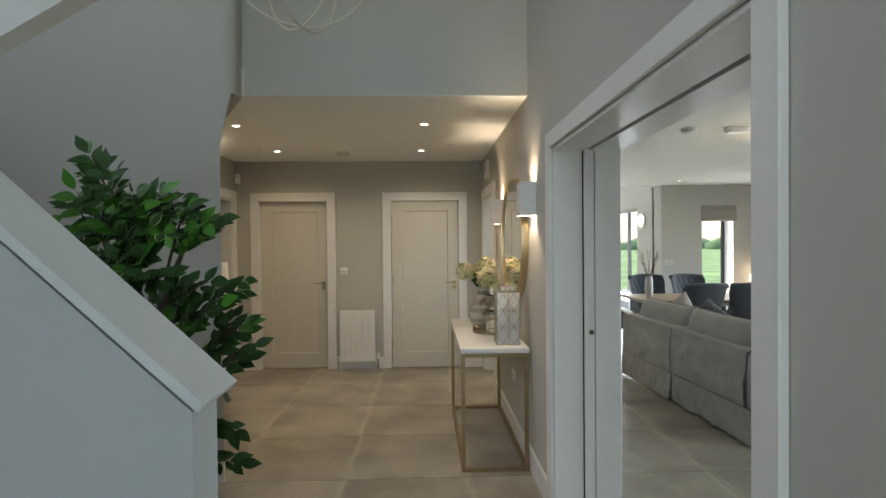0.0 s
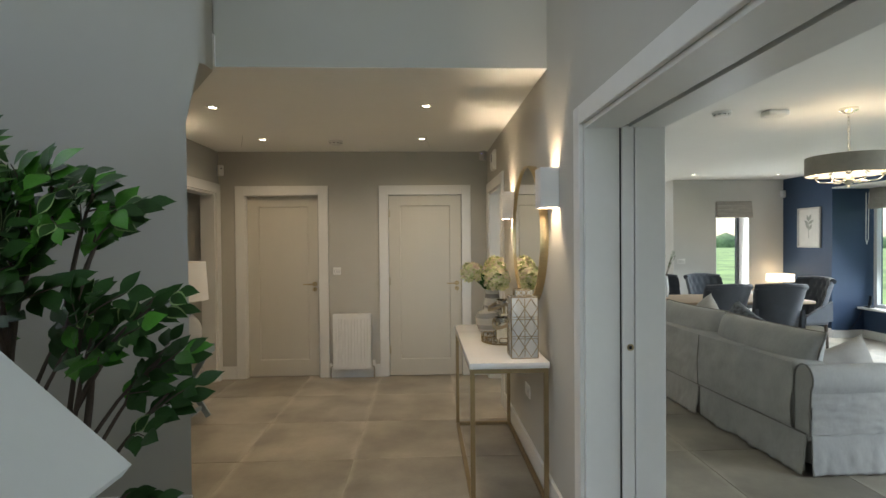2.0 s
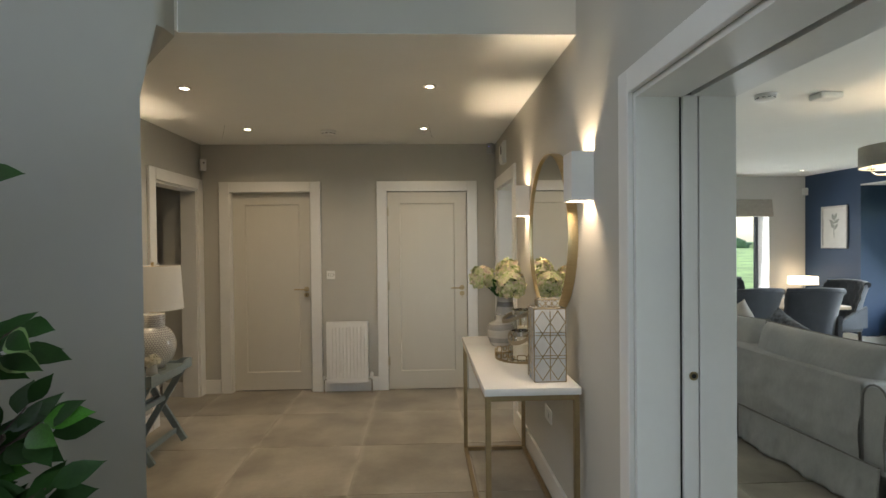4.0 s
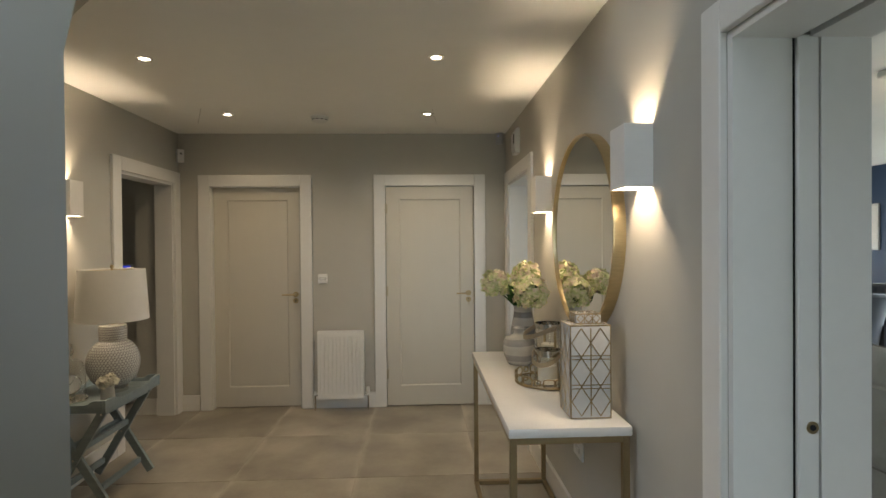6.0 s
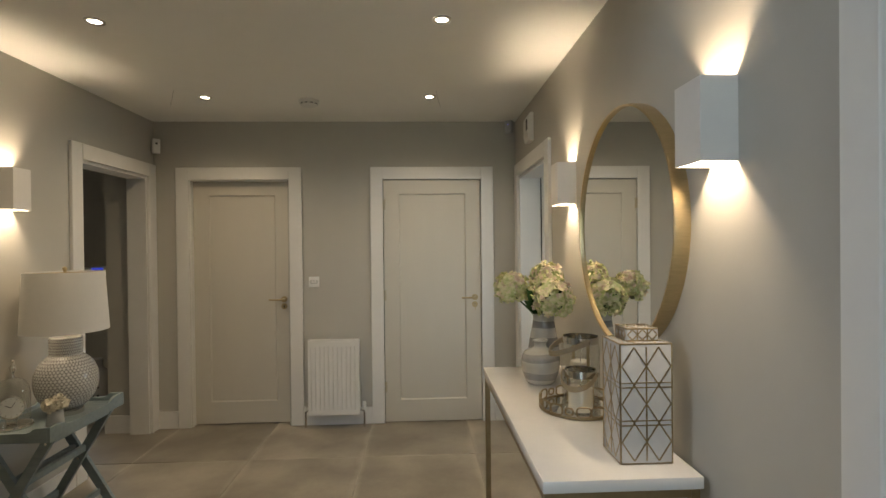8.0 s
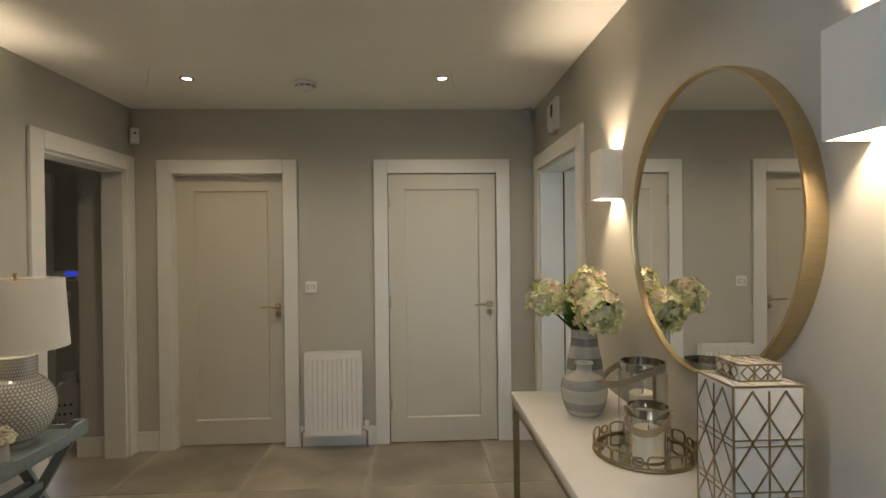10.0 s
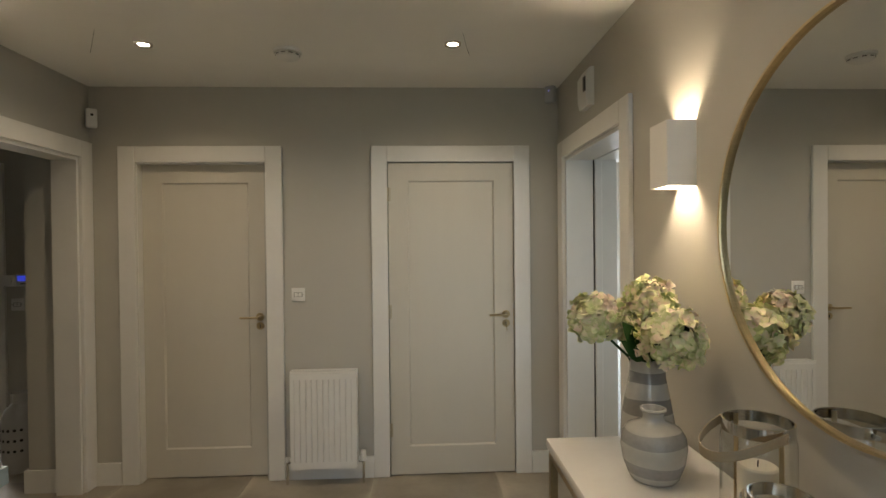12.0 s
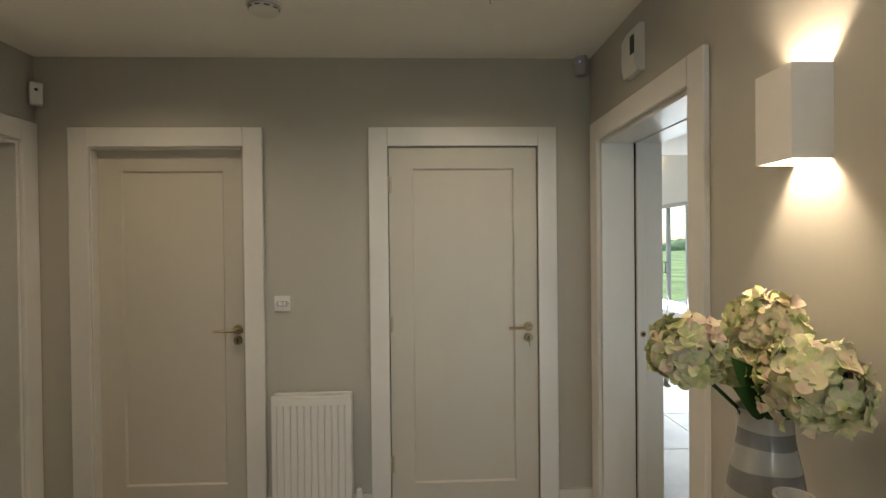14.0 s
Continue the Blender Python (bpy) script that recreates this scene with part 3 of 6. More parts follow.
def smoke_alarm(x, y, z, label):
    s = thing("smoke_alarm", label, "smoke alarm", (x, y, z))
    bm = bmesh.new()
    lathe(bm, [(0.0, 0.0), (0.072, 0.0), (0.072, -0.012), (0.066, -0.016)], 32)
    part("base", bm, PLASTIC, s)
    bm = bmesh.new()
    lathe(bm, [(0.06, -0.016), (0.062, -0.022), (0.060, -0.034), (0.045, -0.042), (0.0, -0.044)], 32)
    part("cover", bm, PLASTIC, s)
    bm = bmesh.new()
    for k in range(10):
        a = 2 * math.pi * k / 10
        bar(bm, (0.0615 * math.cos(a), 0.0615 * math.sin(a), -0.026), (0.0615 * math.cos(a + 0.35), 0.0615 * math.sin(a + 0.35), -0.026), 0.003, 0.005)
    part("vent", bm, DARK, s)
    return s


smoke_alarm(-0.47, 8.0, HC, "white round smoke alarm on the hall ceiling")
smoke_alarm(2.79, 6.85, HC, "white round smoke alarm on the living room ceiling")
bm = bmesh.new()
co = thing("carbon_monoxide_alarm", "white low box alarm on the living room ceiling", "alarm", (3.20, 6.81, HC))
part("case", box(bm, -0.085, 0.085, -0.06, 0.06, -0.045, 0.0, 0.015, 3), PLASTIC, co)

# ---- console table ----
MARBLE = mat("white_stone_top", (0.76, 0.74, 0.71), 0.16, vary=0.03, scale=5, coat=0.2)
tb = thing("console_table", "slim white-topped console table on a gold metal frame", "console table")
CX0, CX1, CY0, CY1, CZ = 0.648, 1.110, 5.712, 7.055, 0.828
part("tabletop", box(bmesh.new(), CX0, CX1, CY0, CY1, CZ - 0.036, CZ, 0.004, 2), MARBLE, tb, "polished white stone top")
r = 0.026
for x in (CX0 + 0.006, CX1 - 0.006 - r):
    for y in (CY0 + 0.01, CY1 - 0.01 - r):
        part("leg", box(bmesh.new(), x, x + r, y, y + r, 0.0, CZ - 0.036, 0.0015, 1), DULLGOLD, tb)
for z in (0.0, CZ - 0.036 - r - 0.001):
    for y in (CY0 + 0.01, CY1 - 0.01 - r):
        part("cross_rail", box(bmesh.new(), CX0 + 0.006 + r, CX1 - 0.006 - r, y, y + r, z, z + r, 0.0015, 1), DULLGOLD, tb)
    for x in (CX0 + 0.006, CX1 - 0.006 - r):
        part("long_rail", box(bmesh.new(), x, x + r, CY0 + 0.01 + r, CY1 - 0.01 - r, z, z + r, 0.0015, 1), DULLGOLD, tb)

# ---- mirror ----
mir = thing("round_mirror", "large round wall mirror in a deep gold rim", "mirror", (XR, 6.275, 1.557))
R = 0.462
bm = bmesh.new()
lathe(bm, [(R - 0.008, 0.044), (R - 0.007, 0.050), (R, 0.050), (R + 0.002, 0.042), (R + 0.002, 0.0), (R - 0.008, 0.0), (R - 0.008, 0.044)], 96)
bmesh.ops.transform(bm, matrix=pose(0, 0, 0, 0, -90, 0), verts=bm.verts[:])
part("rim", bm, GOLD, mir, "deep brushed gold rim")
bm = bmesh.new()
lathe(bm, [(0.0, 0.038), (R - 0.008, 0.038), (R - 0.008, 0.032), (0.0, 0.032)], 96)
bmesh.ops.transform(bm, matrix=pose(0, 0, 0, 0, -90, 0), verts=bm.verts[:])
part("mirror_glass", bm, MIRROR, mir, "clear mirror glass")

# ---- radiator ----
rad = thing("radiator", "small white ribbed panel radiator under the light switch", "radiator")
RX0, RX1, RZ0, RZ1, RY = -0.612, -0.197, 0.112, 0.722, YE - 0.115
part("front_panel", box(bmesh.new(), RX0 + 0.004, RX1 - 0.004, RY, RY + 0.012, RZ0, RZ1 - 0.012, 0.002, 1), RADW, rad)
bm = boxes((RX0 + 0.004, RX1 - 0.004, RY - 0.008, RY + 0.001, RZ1 - 0.050, RZ1 - 0.012), (RX0 + 0.004, RX1 - 0.004, RY - 0.008, RY + 0.001, RZ0, RZ0 + 0.042),
           (RX0 + 0.004, RX0 + 0.0255, RY - 0.008, RY + 0.001, RZ0 + 0.042, RZ1 - 0.050), (RX1 - 0.0255, RX1 - 0.004, RY - 0.008, RY + 0.001, RZ0 + 0.042, RZ1 - 0.050))
part("panel_margin", bm, RADW, rad)
n, pitch = 10, (RX1 - RX0 - 0.06) / 10
for k in range(n):
    xc = RX0 + 0.03 + pitch * (k + 0.5)
    hw = pitch / 2 - 0.0045
    bm = prism(bmesh.new(), [(xc - hw - 0.003, RY + 0.001), (xc - hw, RY - 0.0075), (xc, RY - 0.0095), (xc + hw, RY - 0.0075), (xc + hw + 0.003, RY + 0.001)], "z", RZ0 + 0.042, RZ1 - 0.050)
    part("rib", bm, RADW, rad)
part("back_panel", box(bmesh.new(), RX0 + 0.004, RX1 - 0.004, RY + 0.06, RY + 0.072, RZ0, RZ1 - 0.012, 0.004, 1), RADW, rad)
part("side_cover", box(bmesh.new(), RX0, RX0 + 0.004, RY - 0.002, RY + 0.075, RZ0 + 0.01, RZ1), RADW, rad)
part("side_cover", box(bmesh.new(), RX1 - 0.004, RX1, RY - 0.002, RY + 0.075, RZ0 + 0.01, RZ1), RADW, rad)
bm = boxes((RX0 + 0.004, RX1 - 0.004, RY - 0.002, RY + 0.014, RZ1 - 0.011, RZ1), (RX0 + 0.004, RX1 - 0.004, RY + 0.06, RY + 0.075, RZ1 - 0.011, RZ1))
for k in range(26):
    x = RX0 + 0.02 + (RX1 - RX0 - 0.04) * k / 25
    box(bm, x - 0.0016, x + 0.0016, RY + 0.014, RY + 0.06, RZ1 - 0.010, RZ1 - 0.004)
part("top_grille", bm, RADW, rad)
# solid near-black block paints the shaded inside between the panels
part("inner_fins", box(bmesh.new(), RX0 + 0.02, RX1 - 0.02, RY + 0.016, RY + 0.056, RZ0 + 0.02, RZ1 - 0.03), SLOT, rad)
for x, k in ((RX0 - 0.03, 0), (RX1 + 0.035, 1)):
    bm = bmesh.new()
    tube(bm, [(x, RY + 0.035, 0.001), (x, RY + 0.035, RZ0 + 0.02), (x + (0.03 if k == 0 else -0.03), RY + 0.035, RZ0 + 0.03)], 0.008, 10)
    p = part("pipe", bm, CHROME, rad, "chrome tail pipe")
    bm = bmesh.new()
    if k:
        lathe(bm, [(0, 0.0), (0.014, 0.0), (0.016, 0.01), (0.017, 0.05), (0.014, 0.066), (0, 0.07)], 16, x, RY + 0.035)
    else:
        lathe(bm, [(0, 0.0), (0.012, 0.0), (0.012, 0.028), (0.008, 0.034), (0, 0.035)], 14, x, RY + 0.035)
    bmesh.ops.translate(bm, vec=(0, 0, RZ0 + 0.03), verts=bm.verts[:])
    part("thermostat_valve" if k else "lockshield_valve", bm, PLASTIC, rad)

# ---- switches, sensors ----


def switch_plate(name, label, at, facing, w=0.086, h=0.086, gangs=2):
    """A plate on a wall; facing: degrees that its front is turned from -y."""
    s = thing(name, label, "switch", at)
    s.rotation_euler = (0, 0, radians(facing))
    part("plate", box(bmesh.new(), -w / 2, w / 2, -0.009, 0, -h / 2, h / 2, 0.003, 2), PLASTIC, s)
    part("rocker_surround", box(bmesh.new(), -0.012 * gangs - 0.003, 0.012 * gangs + 0.003, -0.0098, -0.008, -0.0145, 0.0145), mat("grey_gap", (0.25, 0.24, 0.22), 0.6) if not bpy.data.materials.get("grey_gap") else bpy.data.materials["grey_gap"], s)
    for k in range(gangs):
        x = (k - (gangs - 1) / 2) * 0.024
        part("rocker", box(bmesh.new(), x - 0.0105, x + 0.0105, -0.013, -0.008, -0.012, 0.012, 0.002, 1), PLASTIC, s)
    for k in (-1, 1):
        part("screw", tube(bmesh.new(), [(k * 0.033, -0.0105, 0), (k * 0.033, -0.008, 0)], 0.003, 8), CHROME, s)
    return s


switch_plate("light_switch", "white two-gang light switch on the end wall", (-0.577, YE, 1.197), 0)
switch_plate("light_switch", "white wide switch plate on the dining wall", (4.80, LY, 1.14), 0, 0.146, 0.086, 3)
switch_plate("wall_socket", "white wall socket below the console table", (XR, 6.42, 0.46), -90, 0.146, 0.086, 2)

sn = thing("alarm_sensor", "small white alarm sensor high in the corner", "sensor", (-1.835, YE - 0.04, 2.325))
sn.rotation_euler = (0, 0, radians(40))
part("case", box(bmesh.new(), -0.03, 0.03, -0.02, 0.025, -0.06, 0.06, 0.01, 3), PLASTIC, sn)
part("lens", box(bmesh.new(), -0.008, 0.008, -0.023, -0.019, 0.012, 0.026, 0.002, 1), DARK, sn)
sn = thing("contact_sensor", "small alarm sensor with a blue light, corner shade in its grey", "sensor", (1.072, YE - 0.03, 2.485))
sn.rotation_euler = (0, 0, radians(-38))
# case colour is white plastic darkened to grey for the corner's shade
part("case", box(bmesh.new(), -0.032, 0.032, -0.02, 0.025, -0.055, 0.055, 0.008, 3), mat("shaded_white_plastic", (0.42, 0.42, 0.41), 0.45, vary=0.03), sn)
part("indicator", box(bmesh.new(), -0.004, 0.004, -0.022, -0.019, 0.016, 0.022), glow("blue_indicator", (0.3, 0.3, 1.0), 1.5), sn)
pn = thing("alarm_box", "white wall box with a dark display over the kitchen door", "alarm panel", (XR, 7.985, 2.335))
bm = bmesh.new()
prism(bm, [(-0.035, -0.10), (0.0, -0.10), (0.0, 0.10), (-0.022, 0.10), (-0.045, 0.06), (-0.045, -0.06)], "y", -0.07, 0.07)
part("case", bm, PLASTIC, pn)
part("display", box(bmesh.new(), -0.049, -0.044, -0.066, -0.030, -0.025, 0.05), DARK, pn)

# ---- things on the console table ----
WHITEGLAZE = mat("white_glaze", (0.53, 0.52, 0.50), 0.10, vary=0.04, scale=8, coat=0.3)
GREYGLAZE = mat("grey_glaze", (0.25, 0.24, 0.225), 0.12, vary=0.12, scale=10, coat=0.3)
PALEGLAZE = mat("pale_grey_glaze", (0.33, 0.32, 0.30), 0.10, vary=0.15, scale=12, coat=0.3)
VASEWHITE = mat("oatmeal_glaze", (0.50, 0.475, 0.425), 0.08, vary=0.08, scale=8, coat=0.3)
CANDLE = mat("ivory_wax", (0.74, 0.68, 0.56), 0.5, vary=0.03)
LEATHER = mat("taupe_leather_strap", (0.30, 0.235, 0.15), 0.5, vary=0.12, scale=30, bump=0.1)
WICK = mat("black_wick", (0.02, 0.02, 0.02), 0.8)
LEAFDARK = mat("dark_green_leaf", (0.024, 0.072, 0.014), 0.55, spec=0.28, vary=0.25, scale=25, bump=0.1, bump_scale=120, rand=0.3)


def striped_vase(name, label, at, prof, bands, rim_r, band_glaze=GREYGLAZE):
    """A thrown vase; prof: radius and height from the foot, bands: heights between which the glaze is grey."""
    v = thing(name, label, "vase", at)
    zs = [p[1] for p in prof]
    def rad_at(z):
        for (r0, z0), (r1, z1) in zip(prof, prof[1:]):
            if z0 <= z <= z1 and z1 > z0:
                u = (z - z0) / (z1 - z0)
                return r0 + (r1 - r0) * u
        return prof[-1][0]
    cuts = sorted(set([round(b, 4) for pair in bands for b in pair] + [round(zs[0] + (zs[-1] - zs[0]) * k / 26, 4) for k in range(27)]))
    n = 44
    bm = bmesh.new()
    rings = []
    for z in cuts:
        ring = []
        for k in range(n):
            a = 2 * math.pi * k / n
            w = 0.0035 * math.sin(a + z * 14) + 0.0012 * math.sin(a * 3 + z * 40) if zs[0] + 0.01 < z < zs[-1] - 0.01 else 0
            r = rad_at(min(max(z + w, zs[0]), zs[-1]))
            ring.append(bm.verts.new((r * math.cos(a), r * math.sin(a), z + w)))
        rings.append(ring)
    for i, (a, b) in enumerate(zip(rings, rings[1:])):
        mid = (cuts[i] + cuts[i + 1]) / 2
        grey = any(lo < mid < hi for lo, hi in bands)
        for k in range(n):
            f = bm.faces.new((a[k], a[(k + 1) % n], b[(k + 1) % n], b[k]))
            f.material_index = 1 if grey else 0
    bm.faces.new(rings[0][::-1])
    part("body", bm, [VASEWHITE, band_glaze], v, angle=60)
    bm = bmesh.new()
    zt = zs[-1]
    lathe(bm, [(rim_r - 0.001, zt - 0.004), (rim_r + 0.004, zt + 0.001), (rim_r + 0.003, zt + 0.006), (rim_r - 0.003, zt + 0.006), (rim_r - 0.006, zt - 0.002), (rim_r - 0.012, zt - 0.05), (0, zt - 0.055)], 44)
    part("lip", bm, VASEWHITE, v)
    return v


VX, VY = 0.942, 6.90
tall = striped_vase("tall_vase", "tall grey and white banded vase holding hydrangeas", (VX, VY, CZ),
                    [(0.062, 0), (0.076, 0.015), (0.084, 0.06), (0.082, 0.11), (0.071, 0.18), (0.057, 0.25), (0.054, 0.290), (0.056, 0.312)],
                    [(0.035, 0.085), (0.142, 0.188), (0.236, 0.270)], 0.056)
striped_vase("short_vase", "squat grey and white banded vase on the console table", (0.885, 6.735, CZ),
             [(0.062, 0), (0.070, 0.010), (0.085, 0.05), (0.092, 0.095), (0.089, 0.125), (0.074, 0.150), (0.040, 0.164), (0.031, 0.169), (0.029, 0.184), (0.033, 0.198)],
             [(0.026, 0.060), (0.110, 0.144)], 0.033, PALEGLAZE)

PETAL = bpy.data.materials.new("hydrangea_petal")
PETAL.use_nodes = True
_n, _l = PETAL.node_tree.nodes, PETAL.node_tree.links
_b = _n["Principled BSDF"]
_b.inputs["Roughness"].default_value = 0.65
_b.inputs["Subsurface Weight"].default_value = 0.15
_b.inputs["Subsurface Radius"].default_value = (0.01, 0.01, 0.005)
_g = _n.new("ShaderNodeNewGeometry")
_tc = _n.new("ShaderNodeTexCoord")
_nz = _n.new("ShaderNodeTexNoise")
_nz.inputs["Scale"].default_value = 38
_nz.inputs["Detail"].default_value = 3
_l.new(_tc.outputs["Object"], _nz.inputs["Vector"])
_ma = _n.new("ShaderNodeMath"); _ma.operation = "MULTIPLY_ADD"; _ma.inputs[1].default_value = 0.45
_l.new(_g.outputs["Random Per Island"], _ma.inputs[0])
_mb = _n.new("ShaderNodeMath"); _mb.operation = "MULTIPLY_ADD"; _mb.inputs[1].default_value = 1.2; _mb.inputs[2].default_value = -0.35
_l.new(_nz.outputs[0], _mb.inputs[0])
_l.new(_mb.outputs[0], _ma.inputs[2])
_r = _n.new("ShaderNodeValToRGB")
_e = _r.color_ramp.elements
_e[0].position, _e[0].color = 0.05, (0.30, 0.37, 0.11, 1)
_e[1].position, _e[1].color = 0.98, (0.64, 0.43, 0.33, 1)
for _p, _c in ((0.30, (0.55, 0.58, 0.26, 1)), (0.52, (0.76, 0.71, 0.42, 1)), (0.72, (0.80, 0.64, 0.48, 1))):
    _x = _e.new(_p)
    _x.color = _c
_l.new(_ma.outputs[0], _r.inputs[0])
_l.new(_r.outputs[0], _b.inputs["Base Color"])


def flower_head(r, seed, count=95, petal=0.0205):
    """A mophead: florets of four broad petals, facing outwards over a ball."""
    rnd = random.Random(seed)
    bm = bmesh.new()
    for i in range(count):
        zc = 1 - 1.75 * (i + 0.5) / count
        a = i * 2.39996 + rnd.uniform(-0.2, 0.2)
        s = math.sqrt(max(0, 1 - zc * zc))
        d = Vector((s * math.cos(a), s * math.sin(a), zc))
        c = d * r * rnd.uniform(0.76, 1.0)
        d = (d + Vector((rnd.uniform(-.55, .55), rnd.uniform(-.55, .55), rnd.uniform(-.55, .55)))).normalized()
        u = d.orthogonal().normalized()
        v = d.cross(u)
        spin = rnd.uniform(0, 6.28)
        size = petal * rnd.uniform(0.8, 1.2)
        hub = bm.verts.new(c)
        for k in range(4):
            b = spin + k * math.pi / 2
            e, f = math.cos(b) * u + math.sin(b) * v, -math.sin(b) * u + math.cos(b) * v
            cup = rnd.uniform(-0.45, 1.0)
            pts = [(0.34, -0.40, 0.12), (0.74, -0.56, 0.34), (1.02, -0.28, 0.26), (1.08, 0.06, 0.16), (0.98, 0.34, 0.30), (0.70, 0.56, 0.38), (0.34, 0.40, 0.12)]
            vs = [bm.verts.new(c + size * (e * p + f * q + d * (h * cup * 2 + rnd.uniform(-.04, .04)))) for p, q, h in pts]
            mid = bm.verts.new(c + size * (e * 0.62 + d * (0.02 + cup * 0.2)))
            for m, n in zip([hub] + vs, vs + [hub]):
                bm.faces.new((mid, m, n))
    return bm


bq = thing("hydrangea_bunch", "green and blush pink hydrangeas in the tall vase", "flowers", (VX, VY, CZ + 0.314))
for k, (x, y, z, r) in enumerate([(-0.163, 0.02, 0.127, 0.076), (0.028, 0.045, 0.166, 0.080), (0.020, -0.11, 0.080, 0.098), (-0.03, 0.03, 0.085, 0.05)]):
    bm = flower_head(r, 40 + k, 112 if r > 0.07 else 50, 0.0262)
    bmesh.ops.translate(bm, vec=(x, y, z), verts=bm.verts[:])
    part("flower_head", bm, PETAL, bq, angle=180)
    # dark ball added inside: closes gaps between petals and gives shaded depth
    bm = bmesh.new()
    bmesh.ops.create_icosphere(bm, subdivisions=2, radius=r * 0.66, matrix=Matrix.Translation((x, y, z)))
    part("flower_core", bm, LEAFDARK, bq, "dark green ball added for shaded depth inside the head")
    bm = bmesh.new()
    tube(bm, [(x * 0.05, y * 0.05, -0.10), (x * 0.35, y * 0.3, 0.0), (x * 0.75, y * 0.7, z * 0.5), (x, y, z - r * 0.3)], 0.0045, 7)
    part("stem", bm, LEAFDARK, bq)


def leaf_mesh(bm, base, ahead, up, length, width, droop=0.2, fold=0.25, rim=False):
    a, u = Vector(ahead).normalized(), Vector(up)
    s = a.cross(u).normalized()
    u = s.cross(a).normalized()
    prof = [(0, 0.0), (0.12, 0.42), (0.30, 0.88), (0.48, 1.0), (0.66, 0.78), (0.82, 0.40), (0.93, 0.11), (1.0, 0.0)]
    rows = []
    for t, w in prof:
        c = Vector(base) + a * (length * t) - u * (droop * length * t * t)
        rows.append([c + s * (k * w * width / 2) + u * (abs(k) * fold * w * width / 2) for k in (-1, -0.74, 0, 0.74, 1)])
    vv = [[bm.verts.new(p) for p in r] if 0 < i < len(rows) - 1 else [bm.verts.new(r[2])] for i, r in enumerate(rows)]
    for i, (p, q) in enumerate(zip(vv, vv[1:])):
        for k in range(4):
            f = [p[k % len(p)] if len(p) > 1 else p[0], p[k + 1] if len(p) > 1 else p[0], q[k + 1] if len(q) > 1 else q[0], q[k] if len(q) > 1 else q[0]]
            f = list(dict.fromkeys(f))
            face = bm.faces.new(f)
            face.material_index = 1 if rim and k in (0, 3) else 0


for b, d, l, w in (((-0.02, -0.055, -0.005), (-0.30, -0.30, 0.75), 0.125, 0.085), ((-0.035, -0.05, 0.0), (-0.60, -0.25, 0.62), 0.105, 0.065), ((0.0, -0.06, 0.03), (-0.22, -0.28, 0.9), 0.125, 0.075),
                   ((-0.03, -0.03, 0.02), (-0.45, -0.10, 0.85), 0.12, 0.07), ((0.0, -0.05, -0.01), (0.10, -0.50, 0.60), 0.10, 0.07), ((0.02, -0.05, 0.0), (0.40, -0.40, 0.60), 0.09, 0.06)):
    bm = bmesh.new()
    leaf_mesh(bm, b, d, (0.1, -0.8, 0.5), l, w, 0.18, 0.2)
    part("leaf", bm, LEAFDARK, bq, angle=180)

# tray with a looped gallery
TRX, TRY, TRR = 0.945, 6.335, 0.152
tray = thing("mirror_tray", "round gold tray with a looped gallery and mirror base", "tray", (TRX, TRY, CZ))
bm = bmesh.new()
lathe(bm, [(0, 0.002), (TRR + 0.003, 0.002), (TRR + 0.006, 0.006), (TRR + 0.003, 0.012), (TRR - 0.004, 0.012), (TRR - 0.004, 0.007), (0, 0.007)], 64)
part("base", bm, DULLGOLD, tray)
bm = bmesh.new()
lathe(bm, [(0, 0.0085), (TRR - 0.006, 0.0085), (TRR - 0.006, 0.0075), (0, 0.0075)], 64)
part("mirror_base", bm, MIRROR, tray)
for k in range(18):
    a0 = 2 * math.pi * k / 18
    half = math.pi / 18 * 0.96
    pts = []
    small = k % 3 == 0
    for i in range(20):
        b = 2 * math.pi * i / 20
        w, h = (half * 0.55, 0.012) if small else (half * 1.02, 0.019)
        sq = lambda c: math.copysign(abs(c) ** 0.6, c)
        a = a0 + w * sq(math.cos(b))
        pts.append(((TRR + 0.002) * math.cos(a), (TRR + 0.002) * math.sin(a), 0.031 + h * sq(math.sin(b))))
    part("gallery_loop", tube(bmesh.new(), pts, 0.0034, 6, closed=True), DULLGOLD, tray)


